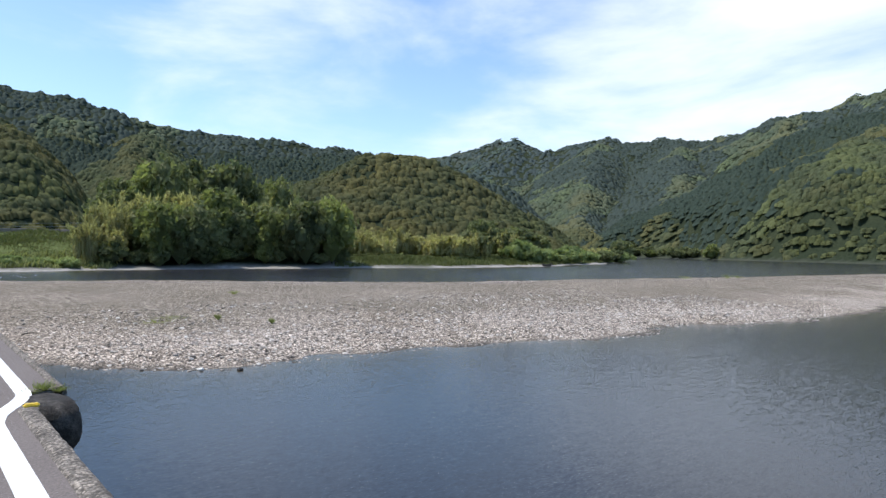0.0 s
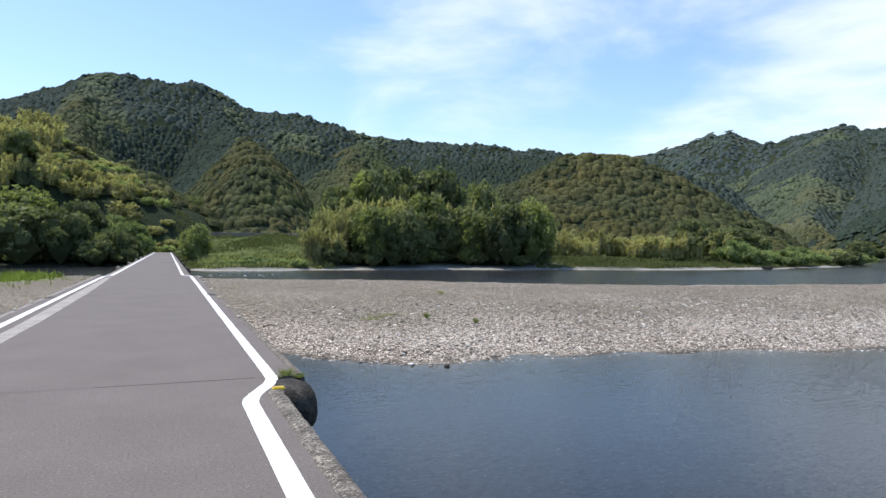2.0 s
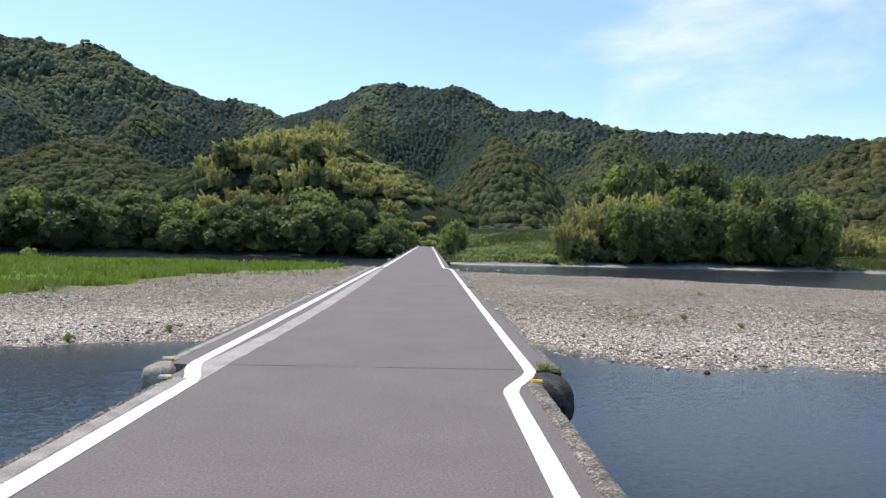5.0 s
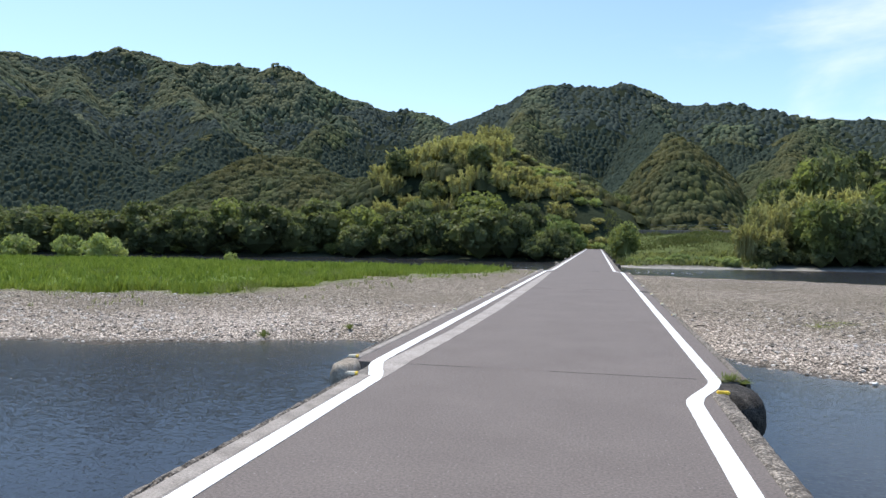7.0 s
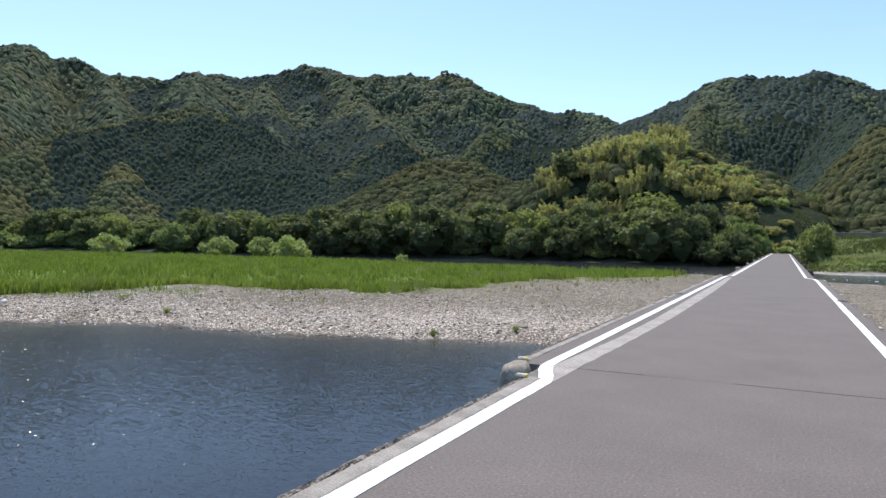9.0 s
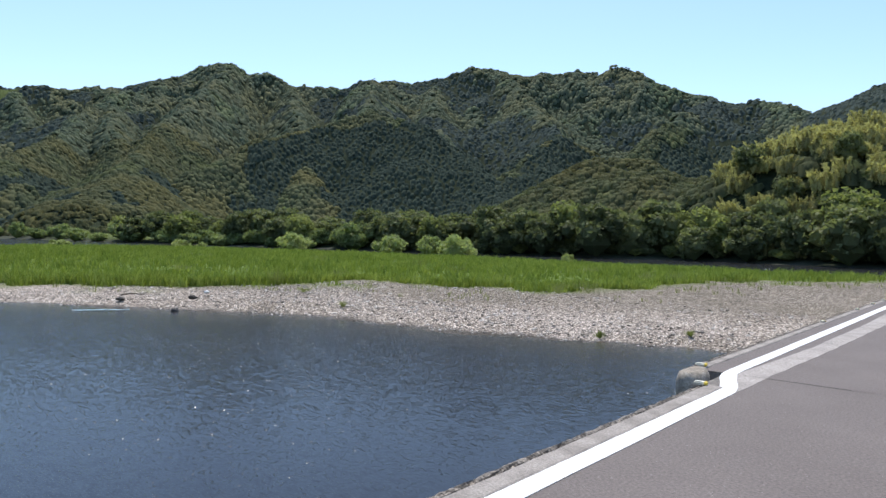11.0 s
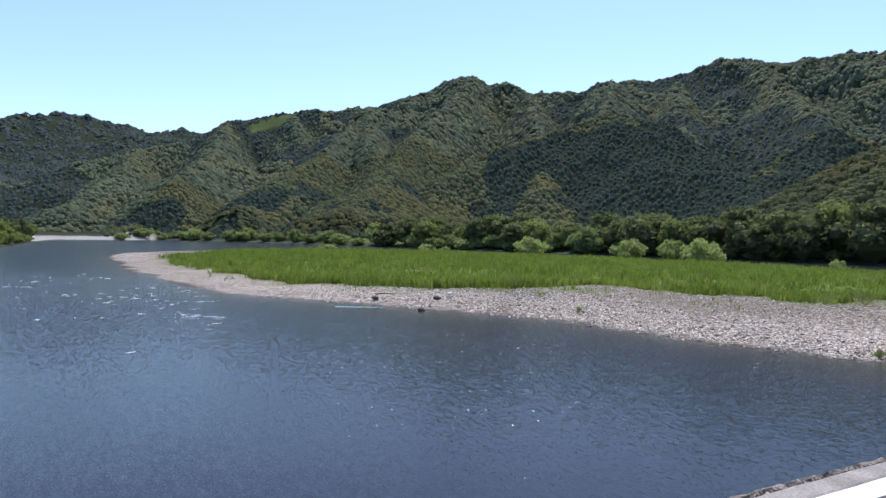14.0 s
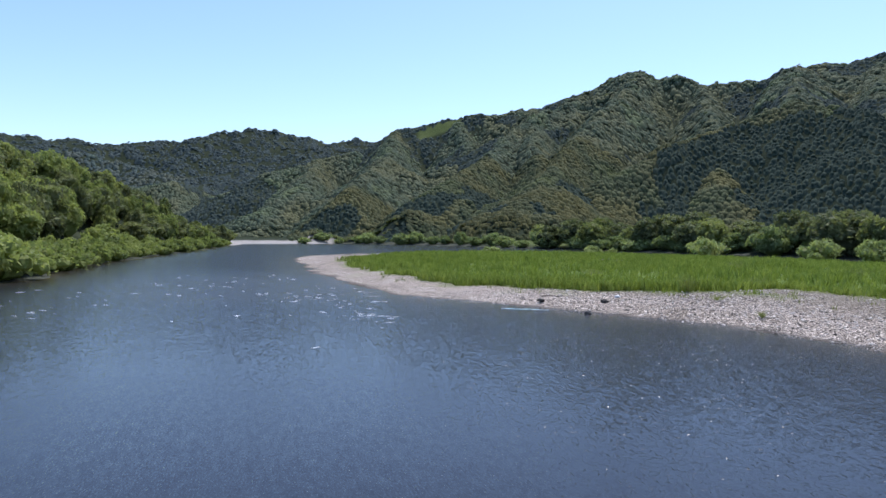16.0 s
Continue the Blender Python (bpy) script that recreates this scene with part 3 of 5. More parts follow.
def hills_and_woods(x, y):
    """Height of the hills and the share of broadleaf trees there."""
    best, share = np.zeros(x.shape), np.zeros(x.shape)
    wob, fold = fbm(x / 55.0, y / 55.0, 3), fbm(x / 150.0 + 3, y / 150.0 + 8, 2)
    for run, leaf, crest, pts in CRESTS:
        for (b0, d0, h0), (b1, d1, h1) in zip(pts, pts[1:]):
            (ax, ay), (bx, by) = polar(b0, d0), polar(b1, d1)
            dx, dy = bx - ax, by - ay
            t = np.clip(((x - ax) * dx + (y - ay) * dy) / (dx * dx + dy * dy), 0, 1)
            q = np.hypot(x - ax - t * dx, y - ay - t * dy)
            h = h0 + (h1 - h0) * t
            reach = run * h + 14
            share_q = leaf + (crest - leaf) * np.exp(-(q / 21.0) ** 2)
            q = np.sqrt(q * q + 36) - 6
            q = q + 0.24 * wob * np.minimum(q, 45) + 0.3 * fold * np.minimum(q, 140)
            here = h * np.clip(1 - q / reach, 0, 1) ** 1.22
            share = np.where(here > best, share_q, share)
            best = np.maximum(best, here)
    return best * (1 + 0.035 * fbm(x / 25.0, y / 25.0, 3)), share


def clearing_at(x, y):
    """A mown field just under the skyline of the upstream hill: 1 on it, else 0."""
    b, d = np.degrees(np.arctan2(x, y)), np.hypot(x, y)
    return ((b > -76.2) & (b < -72.6) & (d > 936 + 2 * (b + 74)) & (d < 950)).astype(float)


def land(x, y):
    """Height of the ground, and the distance from the water's edge (positive on land)."""
    s = -inside(RIVER, x, y) + 2.5 * fbm(x / 14.0, y / 14.0, 3)
    z = np.where(s > 0, WATER + 0.9 * step(0, 6, s) + 1.4 * step(5, 16, s) + 1.1 * step(16, 45, s) + 0.25 * fbm(x / 9.0, y / 9.0, 3) * step(3, 20, s),
                 WATER - 1.9 * step(0, 14, -s))
    hh, leaf = hills_and_woods(x, y)
    return z + (hh + np.where(leaf >= 0, 4.0 * step(1, 9, hh) + 3.2 * step(45, 100, hh), 0)) * step(4, 30, s), s


def bar_height(x, y):
    s = inside(BAR, x, y) + 0.9 * fbm(x / 5.0, y / 5.0, 3)
    z = WATER + np.where(s > 0, 0.42 * step(0, 3, s) + 0.5 * step(2, 14, s) + 0.35 * step(12, 30, s), -0.5 * step(0, 4, -s) - 1.6 * step(3, 15, -s))
    return z + 0.05 * fbm(x / 1.7, y / 1.7, 3) + 0.12 * fbm(x / 12.0, y / 12.0, 2) * step(2, 10, s), s


# ---- ground: one sheet out to the horizon ----
bearings = np.concatenate([np.arange(-116, 84, 0.5), np.arange(84, 244, 4.0)])
radii = np.concatenate([[0.0], np.geomspace(24, 185, 40), np.arange(190, 1090, 5.5), np.geomspace(1096, 1650, 45), np.geomspace(1700, 3600, 12)])
gb, gr = np.meshgrid(np.radians(bearings), radii, indexing="ij")
gx, gy = gr * np.sin(gb), gr * np.cos(gb)
gz, gs = land(gx, gy)
bump_far = 60 * step(1600, 2600, gr) * (1 + 0.5 * fbm(gx / 400.0, gy / 400.0, 3))
gz = gz + bump_far
nb, nr = gx.shape
ii, jj = np.meshgrid(np.arange(nb), np.arange(nr - 1), indexing="ij")
quads = np.stack([ii * nr + jj, ii * nr + jj + 1, (ii + 1) % nb * nr + jj + 1, (ii + 1) % nb * nr + jj], -1).reshape(-1, 4)
shore_fac = (1 - step(2.5, 5.0, np.where(gx < -380, gs / 4, gs))) * (gs > -40) * np.where(((gx > -5) & (gx < 220)) | ((gx < -380) & (gy < 60)), 1.0, 0.12)
hill_here, leaf_here = hills_and_woods(gx, gy)
meadow_fac = step(6, 12, gs) * np.where(leaf_here < 0, 1, 1 - step(1.0, 4.0, hill_here)) * 0.9 * (gr < 420) * (gx < 265)
in_field = clearing_at(gx, gy)
meadow_fac = np.maximum(meadow_fac, in_field)
ground = new("ground", mesh_of("ground", np.stack([gx, gy, gz], -1).reshape(-1, 3), quads, GROUND,
                               {"shore": shore_fac.ravel(), "meadow": meadow_fac.ravel()}, True))
tagged(ground, "wooded hills and weedy river banks with pebbly shores", "ground", kind="structure")

# ---- water ----
wb = np.radians(np.concatenate([np.arange(-116, 84, 1.0), np.arange(84, 244, 8.0)]))
wr = np.concatenate([[0.0], np.geomspace(3, 700, 130)])
wb2, wr2 = np.meshgrid(wb, wr, indexing="ij")
wx, wy = wr2 * np.sin(wb2), wr2 * np.cos(wb2)
_, w_bar = bar_height(wx, wy)
_, w_land = land(wx, wy)
off = np.minimum(np.maximum(-w_bar, 0), np.maximum(-w_land, 0))
rapid = np.exp(-((wx + 68) / 26) ** 2 - ((wy + 3) / 15) ** 2) + 0.75 * np.exp(-((wy - 132) / 24) ** 2 - ((wx + 5) / 60) ** 2) + 0.6 * np.exp(-((wy - 105) / 40) ** 2 - ((wx - 110) / 80) ** 2)
# stretches of water where the added sun glints lie
glint_zone = np.clip(np.exp(-((wx + 20) / 16) ** 2 - ((wy - 18) / 8) ** 2) + 0.5 * np.exp(-((wx + 60) / 22) ** 2 - ((wy - 2) / 12) ** 2), 0, 1)
nb, nr = wx.shape
ii, jj = np.meshgrid(np.arange(nb), np.arange(nr - 1), indexing="ij")
quads = np.stack([ii * nr + jj, ii * nr + jj + 1, (ii + 1) % nb * nr + jj + 1, (ii + 1) % nb * nr + jj], -1).reshape(-1, 4)
wz = np.full(wx.shape, WATER) + 0.05 * rapid * fbm(wx / 0.9, wy / 0.9, 2)
water = new("water", mesh_of("water", np.stack([wx, wy, wz], -1).reshape(-1, 3), quads, WATER_MAT,
                             {"depth": (np.clip(off / 14, 0, 1) * (1 - 0.75 * np.clip(rapid * 1.3, 0, 1))).ravel(), "rapid": rapid.ravel(), "glint_zone": glint_zone.ravel()}, True))
tagged(water, "dark blue rippled river water with sun glints", "water", kind="structure")

# ---- gravel bar ----
bx_, by_ = np.arange(-205, 205, 0.75), np.arange(2, 124, 0.75)
bx2, by2 = np.meshgrid(bx_, by_, indexing="ij")
bz2, bs2 = bar_height(bx2, by2)
in_meadow = inside(MEADOW, bx2, by2)
nb, nr = bx2.shape
ii, jj = np.meshgrid(np.arange(nb - 1), np.arange(nr - 1), indexing="ij")
keep = (bs2[:-1, :-1] > -5)
quads = np.stack([ii * nr + jj, (ii + 1) * nr + jj, (ii + 1) * nr + jj + 1, ii * nr + jj + 1], -1)[keep]
used = np.unique(quads)
remap = np.zeros(bx2.size, int)
remap[used] = np.arange(len(used))
weed = np.clip(step(-3, 3, in_meadow + 3 * fbm(bx2 / 4.0, by2 / 4.0, 2)) * 0.97, 0, 1) * (1 - step(-0.8, 0.8, inside(SAND, bx2, by2)))
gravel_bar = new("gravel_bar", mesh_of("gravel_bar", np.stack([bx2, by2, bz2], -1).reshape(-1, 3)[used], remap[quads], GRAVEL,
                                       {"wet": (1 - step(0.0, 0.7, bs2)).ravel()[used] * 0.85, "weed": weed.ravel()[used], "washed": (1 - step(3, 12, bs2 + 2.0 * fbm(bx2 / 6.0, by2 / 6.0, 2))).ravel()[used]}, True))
tagged(gravel_bar, "broad pale grey gravel bar with damp darker edge", "gravel bar", kind="structure")

# ---- the bridge: a low deck on round-nosed piers, widened to a passing bay over the gravel ----
PIER_STEP = 14.75
DECK_END = 171.0
BAY = (7.6, 37.0)


def bay(y):
    return BAY[0] < y < BAY[1]


def strip(points, wide_at, z, thick=0.004, rough=0.0):
    """A flat ribbon along points (x, y) of its middle, with a thin edge."""
    bm = bmesh.new()
    rows = []
    for i, (x, y) in enumerate(points):
        a, b = points[max(i - 1, 0)], points[min(i + 1, len(points) - 1)]
        d = Vector((b[0] - a[0], b[1] - a[1])).normalized()
        width = wide_at(y) if callable(wide_at) else wide_at
        n = Vector((d.y, -d.x)) * (width / 2 + rough * random.uniform(-1, 1))
        m = Vector((d.y, -d.x)) * (width / 2 + rough * random.uniform(-1, 1))
        zz = z
        rows.append([bm.verts.new((x - n.x, y - n.y, zz)), bm.verts.new((x + m.x, y + m.y, zz)),
                     bm.verts.new((x + m.x, y + m.y, zz - thick)), bm.verts.new((x - n.x, y - n.y, zz - thick))])
    for a, b in zip(rows, rows[1:]):
        bm.faces.new((a[0], a[1], b[1], b[0]))
        bm.faces.new((a[1], a[2], b[2], b[1]))
        bm.faces.new((a[3], a[0], b[0], b[3]))
    return bm


def beam(x0, x1, y0, y1, z0, z1, bevel=0.03, rough=0.012, seg=0.35):
    """A long cast beam with rounded, crumbled edges."""
    bm = bmesh.new()
    n = max(2, int((y1 - y0) / seg))
    ring = [(x0, z0), (x1, z0), (x1, z1 - bevel), (x1 - bevel * 0.4, z1 - bevel * 0.3), (x1 - bevel, z1), (x0 + bevel, z1), (x0 + bevel * 0.4, z1 - bevel * 0.3), (x0, z1 - bevel)]
    rows = []
    for i in range(n + 1):
        y = y0 + (y1 - y0) * i / n
        rows.append([bm.verts.new((x + rough * random.uniform(-1, 1), y + (0 if i in (0, n) else random.uniform(-0.02, 0.02)), z + (rough * random.uniform(-1, 1) if z > z0 else 0))) for x, z in ring])
    k = len(ring)
    for a, b in zip(rows, rows[1:]):
        for i in range(k):
            bm.faces.new((a[i], b[i], b[(i + 1) % k], a[(i + 1) % k]))
    bm.faces.new(rows[0])
    bm.faces.new(list(reversed(rows[-1])))
    bmesh.ops.recalc_face_normals(bm, faces=bm.faces)
    return bm


def pier(x0, x1, half, z0, z1, dome):
    """A wall pier with round noses whose heads slope down outwards."""
    bm = bmesh.new()
    n = 14
    outline = [(x1 + half * math.cos(a), half * math.sin(a)) for a in [math.pi * (i / n - 0.5) for i in range(n + 1)]]
    outline += [(x0 - half * math.cos(a), -half * math.sin(a)) for a in [math.pi * (i / n - 0.5) for i in range(n + 1)]]
    levels = [(z0, 1.12), (z0 + 0.6, 1.0), (z1 - 0.9, 1.0), (z1 - 0.45, 0.99), (z1 - 0.2, 0.93), (z1 - 0.07, 0.80), (z1, 0.55)]
    mid = (x0 + x1) / 2
    rows = []
    for z, f in levels:
        row = []
        for x, y in outline:
            side = x1 if x > mid else x0
            row.append(bm.verts.new((side + (x - side) * f + random.uniform(-0.012, 0.012), y * (0.55 + 0.45 * f), z + random.uniform(-0.012, 0.012))))
        rows.append(row)
    k = len(outline)
    for a, b in zip(rows, rows[1:]):
        for i in range(k):
            bm.faces.new((a[i], a[(i + 1) % k], b[(i + 1) % k], b[i]))
    bm.faces.new(rows[-1])
    for f in bm.faces:
        f.smooth = True
    return bm


bridge = tagged(empty("bridge"), "low concrete river bridge without railings, paved in grey asphalt", "bridge")
narrow, wide = (-2.94, 1.12), (-3.40, 1.50)
JOINTS = [8.06 + PIER_STEP * i for i in range(-5, 12)]


def head(side):
    """The rounded head of a pier that stands out beyond the deck: a lump with a flattened top."""
    bm = bmesh.new()
    bmesh.ops.create_icosphere(bm, subdivisions=3, radius=1)
    for v in bm.verts:
        x, y, z = v.co
        f = (abs(x) ** 2.6 + abs(y) ** (3.2 if side > 0 else 6.0) + abs(z) ** (2.6 if side > 0 else 6.0)) ** (-1 / (2.7 if side > 0 else 4.5))
        p = Vector((x * f * (0.28 if side > 0 else 0.145), y * f * (0.42 if side > 0 else 0.25), z * f * (0.29 if side > 0 else 0.31)))
        p += Vector((1, 1, 1)) * 0.018 * noise.noise(p * 5 + Vector((side * 9, 0, 0)))
        p.z = min(p.z, (0.26 if side > 0 else 0.30) + 0.012 * noise.noise(p * 7))
        v.co = p
    for f in bm.faces:
        f.smooth = True
    return bm


spans = list(zip(JOINTS, JOINTS[1:])) + [(JOINTS[-1], DECK_END)]
for y0, y1 in spans:
    x0, x1 = wide if bay((y0 + y1) / 2) else narrow
    gap = 0.012
    cut = 0.85 if not bay((y0 + y1) / 2) and bay(y1 + 1) else 0.0
    part("deck_slab", beam(x0 + 0.05, x1 - 0.05, y0 + gap, y1 - gap, -0.62, -0.012, 0.02, 0.004, 1.5), CONCRETE, bridge)
    part("kerb", beam(x1 - (0.12 if bay((y0 + y1) / 2) else 0.19), x1, y0 + gap, y1 - gap - cut, -0.50, 0.026, 0.055, 0.005, 0.09), CONCRETE_EDGE, bridge, "weathered lichen-spotted concrete edge beam")
    part("kerb", beam(x0 + 0.075, x0 + (0.255 if not bay((y0 + y1) / 2) else 0.2), y0 + gap, y1 - gap - cut, -0.48, 0.014, 0.02, 0.003, 0.2), CONCRETE_KERB, bridge, "worn pale concrete edge beam")
    part("kerb_lip", beam(x0 - 0.005, x0 + 0.072, y0 + gap, y1 - gap - cut, -0.50, 0.008, 0.035, 0.008, 0.07), CONCRETE_EDGE, bridge, "rough dark outer lip of pebbly concrete")
    # paving between the edge beams
    bm = bmesh.new()
    n = 12
    rows = [[bm.verts.new((x, y0 + 0.004 + (y1 - y0 - 0.008) * i / n, 0.0)) for x in (x0 + 0.17, x1 - 0.11)] for i in range(n + 1)]
    for a, b in zip(rows, rows[1:]):
        bm.faces.new((a[0], a[1], b[1], b[0]))
    part("paving", bm, ASPHALT, bridge, "worn mid-grey asphalt")
    if cut:
        for xa, xb in ((x0 - 0.02, x0 + 0.16), (x1 - 0.16, x1 + 0.02)):
            part("kerb_end", beam(xa, xb, y1 - cut + 0.01, y1 - gap, -0.45, -0.003, 0.03, 0.003, 0.15), CONCRETE, bridge, "dark asphalted corner over the pier")
for y in JOINTS:
    ob = part("pier", pier(-2.75, 0.90, 0.50, -6.0, -0.5, 0.1), CONCRETE_DARK, bridge, "dark round-nosed pier")
    ob.location.y = y - 0.5
    # right-hand heads darker than the left ones: shade painted as base colour
    for x, side, mat in ((1.25, 1, CONCRETE_DARK), (-3.15, -1, BLOCK)):
        ob = part("pier_head", head(side), mat, bridge, "rounded weathered pier head" if side < 0 else "rounded pier head with its shade put into a dark colour")
        ob.location = (x, y - 0.44, -0.25) if side > 0 else (x, y - 0.45, -0.225)
    for run in ((-2.75, -2.2, -1.7), (-0.75, -0.2, 0.3, 0.92)):
        ob = part("expansion_joint", strip([(x, 0) for x in run], 0.011, 0.003, 0.002, 0.004), JOINT, bridge)
        ob.location.y = y


def line_x(y, near, far, a):
    """The middle of an edge line: it swings outwards into the bay and back."""
    t = float(step(a[0], a[1], np.float64(y)) - step(BAY[1] - 0.4, BAY[1] + 1.3, np.float64(y)))
    return near + (far - near) * t


ys = [-66 + 1.0 * i for i in range(72)] + [6 + 0.07 * i for i in range(42)] + [9 + 1.0 * i for i in range(28)] + [37 + 0.15 * i for i in range(12)] + [39 + 3.0 * i for i in range(44)]
ys = [y for y in ys if y < DECK_END - 2]
part("edge_line", strip([(line_x(y, 0.725, 1.10, (6.7, 8.05)), y) for y in ys], lambda y: 0.158 if y < 7 else 0.14, 0.006, 0.004, 0.003), LINE_PAINT, bridge, "thick white painted line")
part("edge_line", strip([(line_x(y, -2.612, -2.905, (6.95, 8.2)), y) for y in ys], lambda y: 0.17 if y < 8 else 0.15, 0.006, 0.004, 0.004), LINE_PAINT, bridge, "thick white painted line")


def patch(rows, z):
    """A flat strip of varying width: rows of y, left, right."""
    bm = bmesh.new()
    vs = [[bm.verts.new((a, y, z)), bm.verts.new((b, y, z)), bm.verts.new((b, y, z - 0.002)), bm.verts.new((a, y, z - 0.002))] for y, a, b in rows]
    for p, q in zip(vs, vs[1:]):
        bm.faces.new((p[0], p[1], q[1], q[0]))
        bm.faces.new((p[1], p[2], q[2], q[1]))
        bm.faces.new((p[3], p[0], q[0], q[3]))
    return bm


def between(y, table):
    return float(np.interp(y, [t[0] for t in table], [t[1] for t in table]))


left = [(7.05, -2.55), (8.02, -2.83), (8.6, -2.80), (11, -2.68), (15, -2.64), (24, -2.70), (36, -2.72)]
right = [(7.05, -2.52), (8.2, -2.51), (11, -2.41), (15, -2.34), (24, -2.34), (36, -2.5)]
part("patch_strip", patch([(y, between(y, left) + random.uniform(-.008, .008), between(y, right) + random.uniform(-.01, .01)) for y in [7.05 + 0.25 * i for i in range(116)]], 0.003),
     CONCRETE_PALE, bridge, "pale concrete strip beside the asphalt")


def reflector(x, y, turn, mat, label):
    """A low rounded road reflector block bolted to the edge, with a yellow lens at its end."""
    bm = bmesh.new()
    bmesh.ops.create_cube(bm, size=1)
    bmesh.ops.scale(bm, vec=(0.13, 0.07, 0.035), verts=bm.verts)
    bmesh.ops.bevel(bm, geom=bm.edges[:], offset=0.012, segments=2, affect="EDGES")
    ob = part("reflector", bm, mat, bridge, label)
    ob.matrix_basis = pose(x, y, 0.035, 0, 0, turn)
    if mat is IVORY:
        bm = bmesh.new()
        bmesh.ops.create_cube(bm, size=1)
        bmesh.ops.scale(bm, vec=(0.035, 0.073, 0.038), verts=bm.verts)
        bmesh.ops.bevel(bm, geom=bm.edges[:], offset=0.01, segments=1, affect="EDGES")
        cap = part("lens", bm, YELLOW, ob, "yellow lens")
        cap.location = (0.052, 0, 0)


reflector(1.06, 7.22, 4, YELLOW, "yellow reflector block")
reflector(-2.90, 7.14, 6, IVORY, "ivory reflector block with yellow end")
reflector(-3.28, 8.22, 6, IVORY, "ivory reflector block with yellow end")
for y in (14.6, 18.1, 20.2, 22.0, 26.5, 31.0, 35.0):
    reflector(-3.27, y, 82, IVORY, "ivory reflector block with yellow end")
for y in (15.0, 17.7, 21.0, 25.0, 30.0, 35.0):
    reflector(1.40, y, 98, IVORY, "ivory reflector block with yellow end")

# ---- vegetation ----
ICO = []
for sub in (1, 2):
    bm = bmesh.new()
    bmesh.ops.create_icosphere(bm, subdivisions=sub, radius=1)
    bm.verts.ensure_lookup_table()
    ICO.append((np.array([v.co[:] for v in bm.verts]), np.array([[v.index for v in f.verts] for f in bm.faces])))
    bm.free()


def unit_vectors(n, r):
    v = r.normal(size=(n, 3))
    return v / np.linalg.norm(v, axis=1, keepdims=True)


def cards(centres, normals, size, r, droop=0.0, aspect=0.6):
    """Leafy sprigs: bent rhombs of two triangles each, lying roughly across their normals."""
    n = len(centres)
    u = np.cross(normals, unit_vectors(n, r))
    u /= np.linalg.norm(u, axis=1, keepdims=True) + 1e-6
    u[:, 2] -= droop
    w = np.cross(normals, u)
    s = size * r.uniform(0.6, 1.3, (n, 1))
    bend = normals * s * 0.25
    a, b = centres - u * s * 0.6 - bend, centres + u * s * 0.6 - bend
    c, d = centres + w * s * aspect * 0.6 + bend * 0.5, centres - w * s * aspect * 0.6 + bend * 0.5
    v = np.stack([a, d, b, c], 1).reshape(-1, 3)
    i = np.arange(n)[:, None] * 4
    return v, np.concatenate([i + np.array([[0, 1, 2]]), i + np.array([[0, 2, 3]])])


def join(pieces):
    vs, fs, k = [], [], 0
    for v, f in pieces:
        vs.append(v), fs.append(f + k)
        k += len(v)
    return np.concatenate(vs), np.concatenate(fs)


def sprigs(centres, along, size, r, aspect):
    """Single pointed leaf sprigs, each one triangle that hangs along its direction."""
    n = len(centres)
    side = np.cross(along, unit_vectors(n, r))
    side /= np.linalg.norm(side, axis=1, keepdims=True) + 1e-6
    s = size * r.uniform(0.6, 1.35, (n, 1))
    v = np.stack([centres - side * s * aspect * 0.6 - along * s * 0.4, centres + side * s * aspect * 0.6 - along * s * 0.4, centres + along * s * 0.75], 1).reshape(-1, 3)
    return v, np.arange(3 * n).reshape(-1, 3)


